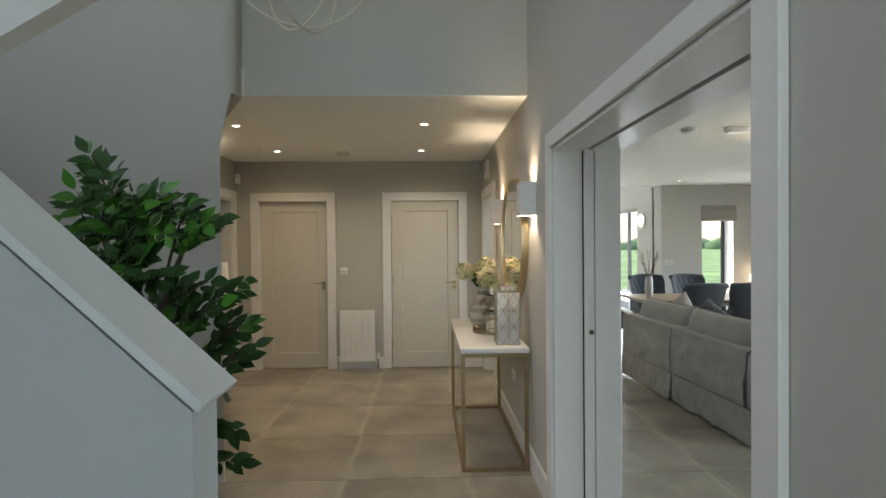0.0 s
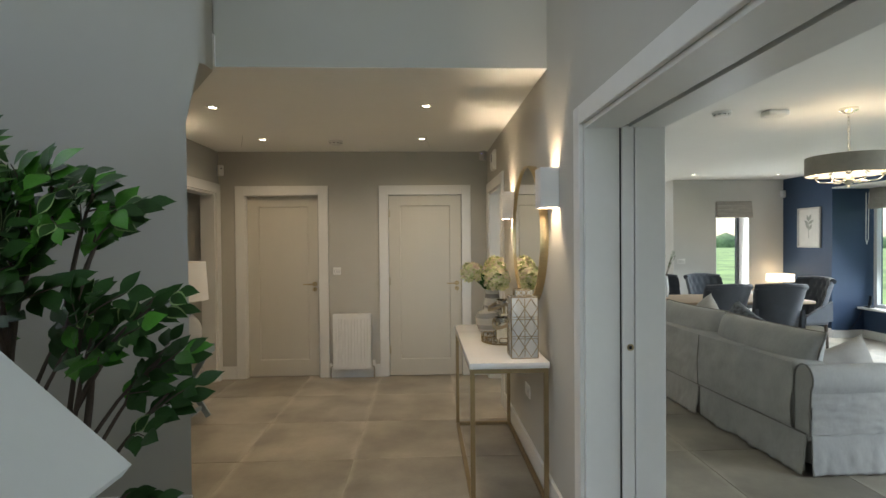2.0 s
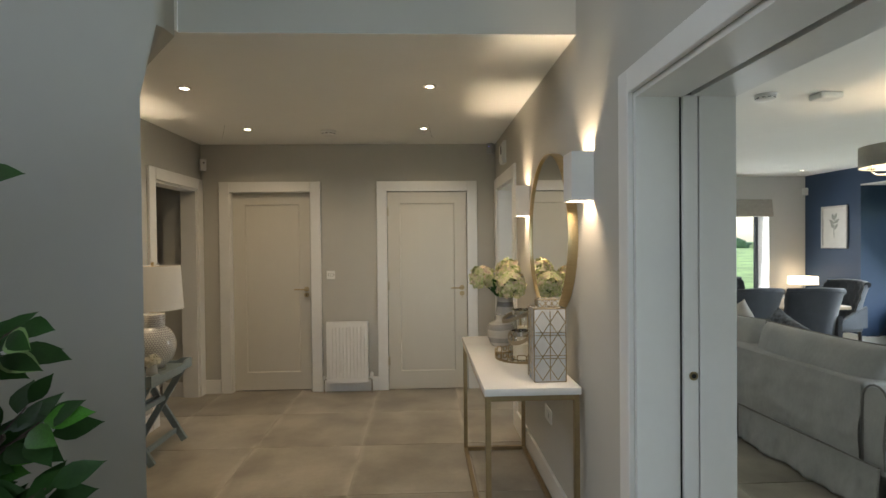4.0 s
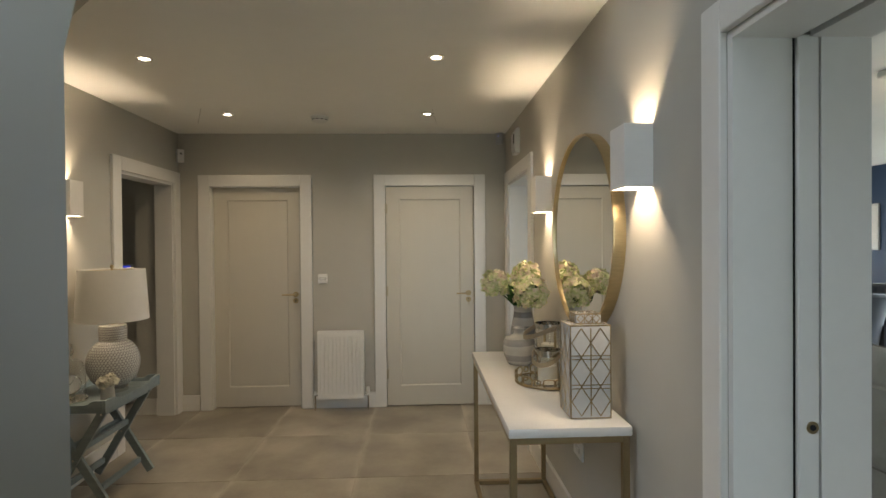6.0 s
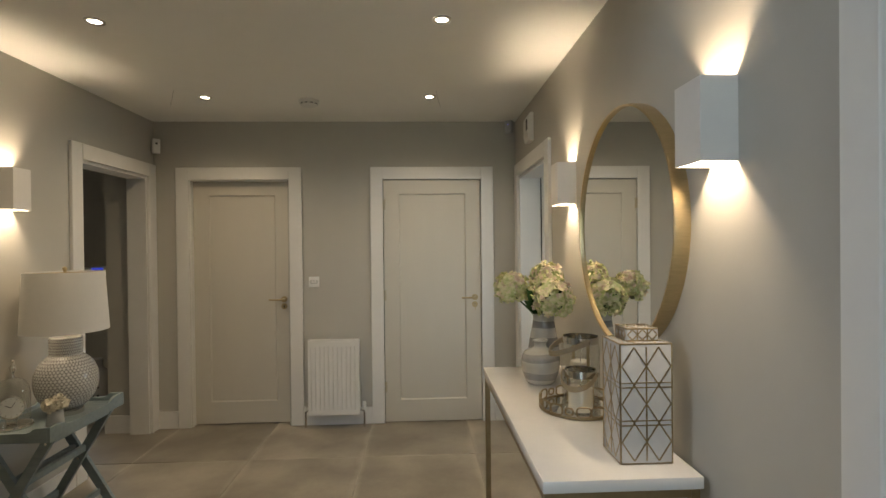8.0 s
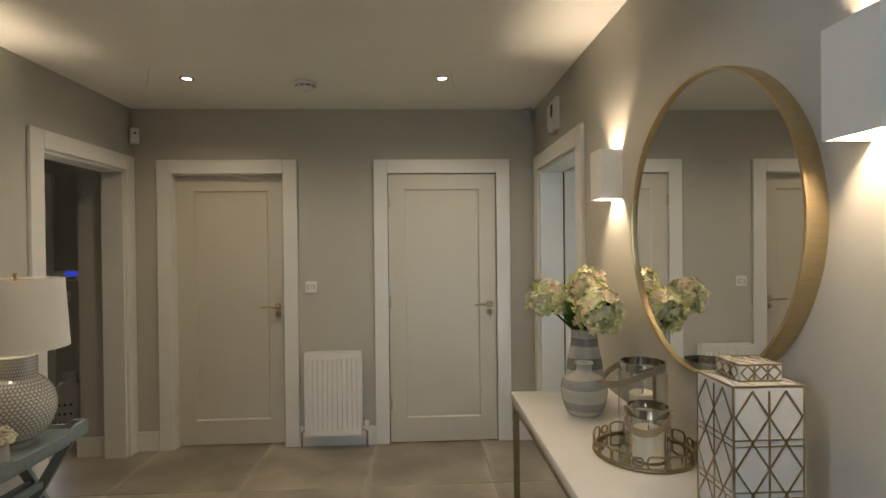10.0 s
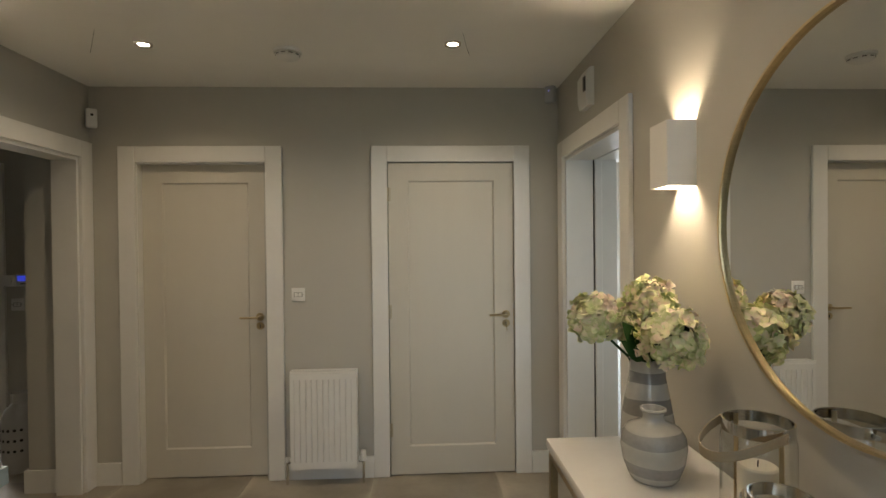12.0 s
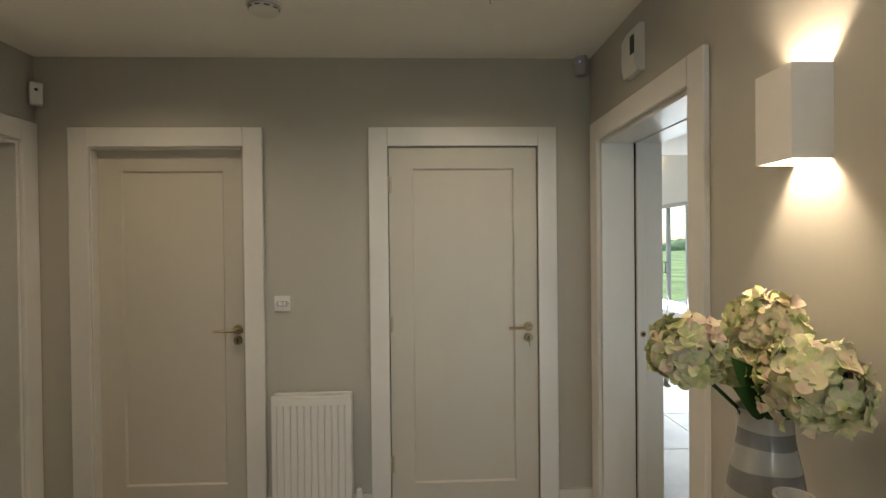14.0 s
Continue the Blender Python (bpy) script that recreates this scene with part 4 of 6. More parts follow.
def lantern(label, x, y, z, r, h, candle_r, candle_h, strap_turn, reach):
    """A glass cylinder lantern with a metal collar and a strap handle hanging to one side, a candle inside."""
    ln = thing("glass_lantern", label, "candle lantern", (x, y, z))
    bm = bmesh.new()
    lathe(bm, [(0, 0.001), (r - 0.008, 0.001), (r - 0.002, 0.004), (r, 0.010), (r, h - 0.05), (r - 0.003, h - 0.038), (r - 0.008, h - 0.03), (r - 0.008, h - 0.001), (r - 0.007, h)], 40)
    g = part("glass", bm, JARGLASS, ln)
    g.visible_shadow = False
    bm = bmesh.new()
    lathe(bm, [(r - 0.008, h - 0.030), (r - 0.004, h - 0.030), (r - 0.004, h - 0.004), (r - 0.008, h - 0.004), (r - 0.008, h - 0.030)], 40)
    part("collar", bm, CHROME, ln, "polished metal collar")
    bm = bmesh.new()
    pts, c, s = [], math.cos(strap_turn), math.sin(strap_turn)
    for i in range(17):
        b = math.pi * i / 16
        px, py, pz = r * 1.03 * math.cos(b), -r * reach * math.sin(b) ** 0.8, h - 0.018 - 0.036 * math.sin(b) * (r / 0.055)
        pts.append((px * c - py * s, px * s + py * c, pz))
    cols = []
    for p in pts:
        p = Vector(p)
        o = Vector((p.x, p.y, 0)).normalized() * 0.0015
        cols.append([bm.verts.new(p + o * a + Vector((0, 0, b))) for a, b in ((-1, -0.011), (1, -0.011), (1, 0.011), (-1, 0.011))])
    for a, b in zip(cols, cols[1:]):
        for i in range(4):
            bm.faces.new((a[i], a[(i + 1) % 4], b[(i + 1) % 4], b[i]))
    bm.faces.new(cols[0])
    bm.faces.new(cols[-1])
    part("strap", bm, LEATHER, ln, "taupe leather strap handle")
    for k in (-1, 1):
        bm = bmesh.new()
        tube(bm, [(k * r * 0.97 * c, k * r * 0.97 * s, h - 0.021), (k * (r + 0.008) * c, k * (r + 0.008) * s, h - 0.021)], 0.006, 12)
        part("rivet", bm, CHROME, ln)
    for k in (-1, 1):
        bm = bmesh.new()
        bar(bm, (k * (r - 0.014) * c, k * (r - 0.014) * s, 0.03), (k * (r - 0.014) * c, k * (r - 0.014) * s, h - 0.01), 0.012, 0.002, (c, s, 0))
        part("bracket", bm, BRASS, ln, "brass upright bracket")
    cd = thing("candle", "ivory pillar candle inside a glass lantern", "candle", (x, y, z + 0.005))
    bm = bmesh.new()
    lathe(bm, [(0, 0), (candle_r, 0), (candle_r, candle_h - 0.004), (candle_r - 0.004, candle_h), (candle_r * 0.4, candle_h - 0.004), (0, candle_h - 0.005)], 32)
    part("wax", bm, CANDLE, cd)
    part("wick", tube(bmesh.new(), [(0, 0, candle_h - 0.006), (0.001, 0, candle_h + 0.010)], 0.0012, 6), WICK, cd)
    return ln


lantern("tall clear glass lantern with metal collar and leather strap", 0.980, 6.415, CZ + 0.009, 0.078, 0.272, 0.042, 0.16, -1.40, 1.75)
lantern("short clear glass lantern with leather strap on the tray", 0.934, 6.275, CZ + 0.009, 0.065, 0.168, 0.046, 0.09, -0.60, 1.5)

# lidded jar with a gilt lattice
GILT = mat("worn_gilt", (0.33, 0.25, 0.145), 0.3, 0.95, vary=0.25, scale=25)
jar = thing("lattice_jar", "white lidded square jar with a gold lattice pattern", "ginger jar", (0.984, 5.872, CZ))
hw, hd, hh = 0.080, 0.072, 0.364
part("body", box(bmesh.new(), -hw, hw, -hd, hd, 0.0, hh, 0.006, 3), WHITEGLAZE, jar)


def lattice(bm, w, z0, z1, rows, cols, plane, off, t=0.0043):
    """Diamonds with upright and doubled level lines on one face."""
    def P(u, v):
        return {"-y": (u, -off, v), "y": (u, off, v), "-x": (-off, u, v), "x": (off, u, v)}[plane]
    side = {"-y": (0, -1, 0), "y": (0, 1, 0), "-x": (-1, 0, 0), "x": (1, 0, 0)}[plane]
    cw, rh = 2 * w / cols, (z1 - z0) / rows
    for i in range(cols):
        for j in range(rows):
            a, b, c, d = -w + i * cw, -w + (i + 1) * cw, z0 + j * rh, z0 + (j + 1) * rh
            m, n = (a + b) / 2, (c + d) / 2
            for p, q in (((a, n), (m, d)), ((m, d), (b, n)), ((b, n), (m, c)), ((m, c), (a, n))):
                bar(bm, P(*p), P(*q), t, 0.0012, side)
    for i in range(1, cols):
        bar(bm, P(-w + i * cw, z0), P(-w + i * cw, z1), t, 0.0014, side)
    for j in range(1, rows):
        for e in (-0.007, 0.007):
            bar(bm, P(-w, z0 + j * rh + e), P(w, z0 + j * rh + e), t * 0.8, 0.0015, side)


for plane, w, off in (("-y", hw - 0.005, hd + 0.0006), ("y", hw - 0.005, hd + 0.0006), ("-x", hd - 0.005, hw + 0.0006), ("x", hd - 0.005, hw + 0.0006)):
    bm = bmesh.new()
    lattice(bm, w, 0.012, hh - 0.012, 3, 2, plane, off)
    part("lattice", bm, GILT, jar, "gilt lattice lines")
bm = bmesh.new()
for sx in (-1, 1):
    for sy in (-1, 1):
        tube(bm, [(sx * (hw - 0.002), sy * (hd - 0.002), 0.002), (sx * (hw - 0.002), sy * (hd - 0.002), hh - 0.002)], 0.003, 8)
ring = [(-1, -1), (1, -1), (1, 1), (-1, 1)]
for z in (0.004, hh - 0.003):
    for (a, b), (c, d) in zip(ring, ring[1:] + ring[:1]):
        tube(bm, [(a * (hw - 0.002), b * (hd - 0.002), z), (c * (hw - 0.002), d * (hd - 0.002), z)], 0.003, 8)
part("gilt_edge", bm, GILT, jar)
bm = bmesh.new()
for a, b in ((-0.05, 0.0), (0.05, 0.0)):
    bar(bm, (a - 0.02, -hd + 0.006, hh + 0.0006), (a + 0.02, hd - 0.006, hh + 0.0006), 0.005, 0.0012)
    bar(bm, (a + 0.02, -hd + 0.006, hh + 0.0006), (a - 0.02, hd - 0.006, hh + 0.0006), 0.005, 0.0013)
part("shoulder_lattice", bm, GILT, jar)
lid = part("lid", box(bmesh.new(), -0.05, 0.05, -0.046, 0.046, hh + 0.001, hh + 0.040, 0.005, 3), WHITEGLAZE, jar, "square white lid with gold lattice")
bm = bmesh.new()
for plane, w, off in (("-y", 0.046, 0.0466), ("y", 0.046, 0.0466), ("-x", 0.042, 0.0506), ("x", 0.042, 0.0506)):
    lattice(bm, w, hh + 0.005, hh + 0.037, 1, 3, plane, off, 0.0036)
for j in range(3):
    u = -0.033 + j * 0.033
    bar(bm, (u - 0.016, -0.042, hh + 0.0406), (u + 0.016, 0.042, hh + 0.0406), 0.004, 0.0012)
    bar(bm, (u + 0.016, -0.042, hh + 0.0406), (u - 0.016, 0.042, hh + 0.0406), 0.004, 0.0013)
for z in (hh + 0.003, hh + 0.038):
    for (a, b), (c, d) in zip(ring, ring[1:] + ring[:1]):
        tube(bm, [(a * 0.048, b * 0.044, z), (c * 0.048, d * 0.044, z)], 0.0026, 8)
part("lid_lattice", bm, GILT, lid)

# ---- butler's tray table, lamp, cloche ----
SAGE = mat("grey_blue_painted_wood", (0.225, 0.275, 0.285), 0.5, vary=0.12, scale=8, bump=0.12, bump_scale=60, stretch=(1, 6, 6))
bt = thing("tray_table", "grey-blue painted folding butler's tray table", "tray table", (-1.655, 7.10, 0.0))
TW, TD, TZ = 0.205, 0.30, 0.585
part("tray_base", box(bmesh.new(), -TW + 0.012, TW - 0.012, -TD + 0.012, TD - 0.012, TZ, TZ + 0.014), SAGE, bt)


def rim_side(length, axis, off):
    """A tray side with a raised, curved middle."""
    bm = bmesh.new()
    prof = [(-length, TZ - 0.012), (length, TZ - 0.012)]
    top = []
    for i in range(25):
        u = 1 - 2 * i / 24
        lift = 0.024 * (1 / (1 + math.exp(-(abs(u) - 0.62) * 26)))
        top.append((u * length, TZ + 0.034 + lift))
    prism(bm, prof + top, axis, *sorted((off - 0.007, off + 0.007)))
    return bm


for s in (-1, 1):
    part("tray_side", rim_side(TD, "x", s * (TW - 0.006)), SAGE, bt)
    part("tray_end", rim_side(TW - 0.014, "y", s * (TD - 0.007)), SAGE, bt)
for s in (-1, 1):
    y = s * 0.235
    part("leg", bar(bmesh.new(), (-0.165, y - 0.012, 0.014), (0.165, y - 0.012, TZ - 0.014), 0.022, 0.046, (1, 0, 0)), SAGE, bt)
    part("leg", bar(bmesh.new(), (0.165, y + 0.012, 0.014), (-0.165, y + 0.012, TZ - 0.014), 0.022, 0.046, (1, 0, 0)), SAGE, bt)
    for x, z in ((0.0, TZ / 2), (0.16, TZ - 0.03), (-0.16, TZ - 0.03)):
        part("bolt", tube(bmesh.new(), [(x, y - 0.03, z), (x, y - 0.022, z)], 0.006, 10), CHROME, bt)
for x, z, w in ((0.115, 0.105, 0.20), (-0.115, 0.105, 0.20), (0.03, TZ / 2 + 0.06, 0.22), (-0.03, TZ / 2 + 0.06, 0.22)):
    part("stretcher", box(bmesh.new(), x - 0.013, x + 0.013, -w, w, z - 0.018, z + 0.018, 0.003, 1), SAGE, bt)
part("top_rail", box(bmesh.new(), 0.15, 0.175, -0.25, 0.25, TZ - 0.04, TZ - 0.013), SAGE, bt)
part("top_rail", box(bmesh.new(), -0.175, -0.15, -0.25, 0.25, TZ - 0.04, TZ - 0.013), SAGE, bt)

PATTERN = bpy.data.materials.new("patterned_ceramic")
PATTERN.use_nodes = True
_n, _l = PATTERN.node_tree.nodes, PATTERN.node_tree.links
_b = _n["Principled BSDF"]
_b.inputs["Roughness"].default_value = 0.12
_tc = _n.new("ShaderNodeTexCoord")
_sp = _n.new("ShaderNodeSeparateXYZ")
_l.new(_tc.outputs["Object"], _sp.inputs[0])
_at = _n.new("ShaderNodeMath"); _at.operation = "ARCTAN2"
_l.new(_sp.outputs[1], _at.inputs[0]); _l.new(_sp.outputs[0], _at.inputs[1])
_ma = _n.new("ShaderNodeMath"); _ma.operation = "MULTIPLY"; _ma.inputs[1].default_value = 24.0
_l.new(_at.outputs[0], _ma.inputs[0])
_mz = _n.new("ShaderNodeMath"); _mz.operation = "MULTIPLY"; _mz.inputs[1].default_value = 225.0
_l.new(_sp.outputs[2], _mz.inputs[0])
_s1 = _n.new("ShaderNodeMath"); _s1.operation = "SINE"; _l.new(_ma.outputs[0], _s1.inputs[0])
_s2 = _n.new("ShaderNodeMath"); _s2.operation = "MULTIPLY_ADD"; _s2.inputs[1].default_value = 2.2
_l.new(_s1.outputs[0], _s2.inputs[0]); _l.new(_mz.outputs[0], _s2.inputs[2])
_s3 = _n.new("ShaderNodeMath"); _s3.operation = "SINE"; _l.new(_s2.outputs[0], _s3.inputs[0])
_d2 = _n.new("ShaderNodeMath"); _d2.operation = "MULTIPLY_ADD"; _d2.inputs[1].default_value = -2.2
_l.new(_s1.outputs[0], _d2.inputs[0]); _l.new(_mz.outputs[0], _d2.inputs[2])
_d3 = _n.new("ShaderNodeMath"); _d3.operation = "SINE"; _l.new(_d2.outputs[0], _d3.inputs[0])
_mm = _n.new("ShaderNodeMath"); _mm.operation = "MAXIMUM"; _l.new(_s3.outputs[0], _mm.inputs[0]); _l.new(_d3.outputs[0], _mm.inputs[1])
_rp = _n.new("ShaderNodeValToRGB")
_rp.color_ramp.elements[0].position, _rp.color_ramp.elements[0].color = 0.60, (0.68, 0.66, 0.62, 1)
_rp.color_ramp.elements[1].position, _rp.color_ramp.elements[1].color = 0.95, (0.22, 0.215, 0.205, 1)
_l.new(_mm.outputs[0], _rp.inputs[0])
_l.new(_rp.outputs[0], _b.inputs["Base Color"])

LINEN = mat("cream_linen_shade", (0.76, 0.74, 0.70), 0.85, vary=0.015, scale=30, bump=0.05, bump_scale=300)
lamp = thing("table_lamp", "patterned round ceramic lamp with a cream drum shade", "table lamp", (-1.622, 7.175, TZ + 0.014))
lamp.scale = (0.93, 0.93, 1.08)
bm = bmesh.new()
lathe(bm, [(0, 0), (0.085, 0), (0.085, 0.024), (0.08, 0.028), (0, 0.028)], 40)
part("base", bm, CHROME, lamp, "polished metal foot")
bm = bmesh.new()
prof = [(0.0, 0.0281), (0.07, 0.0281)]
for i in range(1, 24):
    a = -1.18 + 2.2 * i / 23
    prof.append((0.160 * math.cos(a) ** 0.85, 0.165 + 0.147 * math.sin(a)))
prof += [(0.082, 0.296), (0.082, 0.305), (0.084, 0.372), (0.079, 0.384), (0.05, 0.391), (0, 0.392)]
lathe(bm, prof, 56)
part("body", bm, PATTERN, lamp, "glazed ceramic body with a small scale pattern", angle=50)
bm = bmesh.new()
lathe(bm, [(0.012, 0.392), (0.03, 0.393), (0.03, 0.400), (0.012, 0.404), (0.008, 0.408), (0.008, 0.715), (0, 0.715)], 20)
part("stem", bm, GOLD, lamp)
bm = bmesh.new()
lathe(bm, [(0.218, 0.416), (0.198, 0.712), (0.196, 0.712), (0.216, 0.416), (0.218, 0.416)], 64)
part("shade", bm, LINEN, lamp, "cream linen drum shade")
bm = bmesh.new()
lathe(bm, [(0, 0.715), (0.006, 0.715), (0.012, 0.723), (0.012, 0.733), (0, 0.740)], 16)
part("finial", bm, GOLD, lamp)
bm = bmesh.new()
for k in range(3):
    a = k * 2.094
    tube(bm, [(0.006 * math.cos(a), 0.006 * math.sin(a), 0.709), (0.197 * math.cos(a), 0.197 * math.sin(a), 0.709)], 0.002, 6)
part("spider", bm, GOLD, lamp)

cl = thing("glass_cloche", "clear glass cloche with a metal knob over a clock", "cloche", (-1.735, 6.955, TZ + 0.015))
cl.scale = (1.04, 1.04, 1.42)
bm = bmesh.new()
lathe(bm, [(0.0, 0.0), (0.078, 0.0), (0.080, 0.006), (0.076, 0.012), (0, 0.012)], 40)
part("plinth", bm, CHROME, cl)
bm = bmesh.new()
lathe(bm, [(0.069, 0.013), (0.068, 0.016), (0.068, 0.11), (0.066, 0.128), (0.060, 0.145), (0.051, 0.159), (0.040, 0.168), (0.020, 0.175), (0.0, 0.176)], 40)
g = part("dome", bm, JARGLASS, cl)
g.visible_shadow = False
bm = bmesh.new()
lathe(bm, [(0, 0.176), (0.010, 0.177), (0.006, 0.184), (0.005, 0.190), (0.012, 0.200), (0.014, 0.210), (0.008, 0.220), (0.005, 0.228), (0.008, 0.236), (0, 0.242)], 18)
part("knob", bm, CHROME, cl)
ck = thing("desk_clock", "small round silver clock under the cloche", "clock", (-1.735, 6.945, TZ + 0.1187))
ck.scale = (1.15, 1.15, 1.15)
ck.rotation_euler = (0, 0, radians(30))
bm = bmesh.new()
lathe(bm, [(0, -0.012), (0.048, -0.012), (0.05, 0.0), (0.05, 0.010), (0.046, 0.013), (0.044, 0.010), (0, 0.010)], 40)
bmesh.ops.transform(bm, matrix=pose(0, 0, 0, 90, 0, 0), verts=bm.verts[:])
part("case", bm, CHROME, ck)
bm = bmesh.new()
lathe(bm, [(0, 0.0112), (0.0435, 0.0112), (0.0435, 0.0105), (0, 0.0105)], 36)
bmesh.ops.transform(bm, matrix=pose(0, 0, 0, 90, 0, 0), verts=bm.verts[:])
part("dial", bm, PLASTIC, ck, "white dial")
part("pointer", bar(bmesh.new(), (0, -0.0125, 0), (-0.02, -0.0125, 0.012), 0.003, 0.001, (0, 1, 0)), DARK, ck)
part("pointer", bar(bmesh.new(), (0, -0.0127, 0), (0.014, -0.0127, 0.022), 0.002, 0.001, (0, 1, 0)), DARK, ck)
for k in range(12):
    a = k * math.pi / 6
    part("hour_mark", bar(bmesh.new(), (0.036 * math.cos(a), -0.0124, 0.036 * math.sin(a)), (0.041 * math.cos(a), -0.0124, 0.041 * math.sin(a)), 0.002, 0.0008, (0, 1, 0)), DARK, ck)
part("foot", box(bmesh.new(), -0.02, 0.02, -0.008, 0.008, -0.0745, -0.047, 0.003, 1), CHROME, ck)

POT_SIZE = 1.15
po = thing("flower_pot", "little white pot of cream silk flowers on the tray", "flower pot", (-1.509, 6.925, TZ + 0.014))
po.scale = (POT_SIZE, POT_SIZE, POT_SIZE)
bm = bmesh.new()
lathe(bm, [(0, 0), (0.034, 0), (0.036, 0.004), (0.028, 0.085), (0.026, 0.086), (0.024, 0.07), (0, 0.068)], 32)
part("pot", bm, WHITEGLAZE, po)
CREAM = mat("cream_petal", (0.72, 0.67, 0.54), 0.7, vary=0.1, scale=40)
for k, (x, y, z) in enumerate([(-0.022, -0.008, 0.105), (0.022, 0.0, 0.108), (0.0, 0.02, 0.112), (0.002, -0.022, 0.103)]):
    bm = flower_head(0.022, 70 + k, 26, 0.014)
    bmesh.ops.translate(bm, vec=(x, y, z), verts=bm.verts[:])
    part("flower", bm, CREAM, po, angle=180)
bm = bmesh.new()
for k in range(9):
    a = k * 0.7
    leaf_mesh(bm, (0.008 * math.cos(a), 0.008 * math.sin(a), 0.072), (math.cos(a), math.sin(a), 0.7), (0, 0, 1), 0.04, 0.014)
part("foliage", bm, LEAFDARK, po, angle=180)

# ---- wire globe pendant in the void ----
CREAMWIRE = mat("cream_metal_wire", (0.66, 0.60, 0.48), 0.45, 0.2, vary=0.05)
gp = thing("globe_pendant", "large open wire globe pendant in cream metal", "pendant light", (-0.25, 5.22, 3.14))
GR = 0.405
for k in range(3):
    m = pose(0, 0, 0, 0, 0, 60 * k + 12)
    pts = [m @ Vector((GR * math.cos(2 * math.pi * i / 72), 0, GR * math.sin(2 * math.pi * i / 72))) for i in range(72)]
    part("ring", tube(bmesh.new(), pts, 0.0065, 8, closed=True), CREAMWIRE, gp)
bm = bmesh.new()
lathe(bm, [(0, -GR - 0.012), (0.012, -GR - 0.008), (0.012, -GR + 0.008), (0, -GR + 0.010)], 14)
part("bottom_boss", bm, CREAMWIRE, gp)
bm = bmesh.new()
tube(bm, [(0, 0, GR - 0.01), (0, 0, TOP - 3.14)], 0.008, 8)
part("rod", bm, CREAMWIRE, gp)
for k in range(4):
    a = k * math.pi / 2
    bm = bmesh.new()
    tube(bm, [(0, 0, 0.12), (0.07 * math.cos(a), 0.07 * math.sin(a), 0.02), (0.11 * math.cos(a), 0.11 * math.sin(a), 0.05), (0.11 * math.cos(a), 0.11 * math.sin(a), 0.12)], 0.007, 8)
    part("candle_arm", bm, CREAMWIRE, gp)
part("stem", tube(bmesh.new(), [(0, 0, 0.1), (0, 0, GR)], 0.008, 8), CREAMWIRE, gp)

# ---- variegated fig tree behind the stair half-wall ----
LEAFRIM = mat("pale_leaf_margin", (0.24, 0.35, 0.13), 0.45, vary=0.15, scale=40, rand=0.2)
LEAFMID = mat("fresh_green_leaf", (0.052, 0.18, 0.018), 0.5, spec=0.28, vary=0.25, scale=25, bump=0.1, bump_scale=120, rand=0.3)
BARK = mat("grey_brown_bark", (0.075, 0.055, 0.042), 0.85, vary=0.25, scale=30, bump=0.4, bump_scale=60, stretch=(1, 1, 0.3))
fig = thing("fig_tree", "artificial variegated fig tree with dark green leaves in a pot", "house plant", (-0.50, 4.05, 0.0))
bm = bmesh.new()
lathe(bm, [(0, 0), (0.11, 0), (0.15, 0.26), (0.155, 0.28), (0.14, 0.28), (0.13, 0.24), (0, 0.235)], 36)
part("pot", bm, GREYGLAZE, fig)
part("trunk", tube(bmesh.new(), [(0, 0, 0.235), (0.02, 0, 0.5), (-0.02, 0.01, 0.8), (-0.06, 0, 1.1), (-0.09, -0.01, 1.35), (-0.12, 0, 1.6)], [0.018, 0.016, 0.013, 0.010, 0.008, 0.005], 10), BARK, fig)
part("trunk", tube(bmesh.new(), [(0.03, 0.02, 0.235), (0.06, 0.03, 0.5), (0.05, 0.05, 0.85), (0.10, 0.03, 1.15), (0.13, 0.02, 1.4)], [0.014, 0.012, 0.010, 0.008, 0.005], 10), BARK, fig)
rnd = random.Random(7)
protos = []
for k in range(8):
    bm = bmesh.new()
    leaf_mesh(bm, (0, 0, 0), (1, 0, 0), (0, 0, 1), 1.0, 0.48 + 0.05 * (k % 3), 0.10 + 0.14 * (k % 3), 0.10 + 0.14 * (k % 2), rim=k == 0)
    ob = link("leaf", bm, [LEAFMID if k in (1, 2, 4, 5) else LEAFDARK, LEAFRIM], 180)
    protos.append(ob.data)
    bpy.data.objects.remove(ob)
leaves = 0
rest = bmesh.new()
twigs = bmesh.new()


def put_leaf(q, d, upv, length, single):
    """One leaf at q along d: a part of its own, or joined into the inner growth."""
    global leaves
    if single and leaves < 300:
        s = d.cross(upv).normalized()
        w = s.cross(d)
        ob = new("leaf", rnd.choice(protos))
        ob.parent = fig
        m = Matrix((d, -s, w)).transposed().to_4x4()
        ob.matrix_basis = Matrix.Translation(q) @ m @ Matrix.Diagonal((length, length, length, 1))
        leaves += 1
    else:
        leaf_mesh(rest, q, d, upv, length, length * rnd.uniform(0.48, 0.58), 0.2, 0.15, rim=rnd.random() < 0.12)


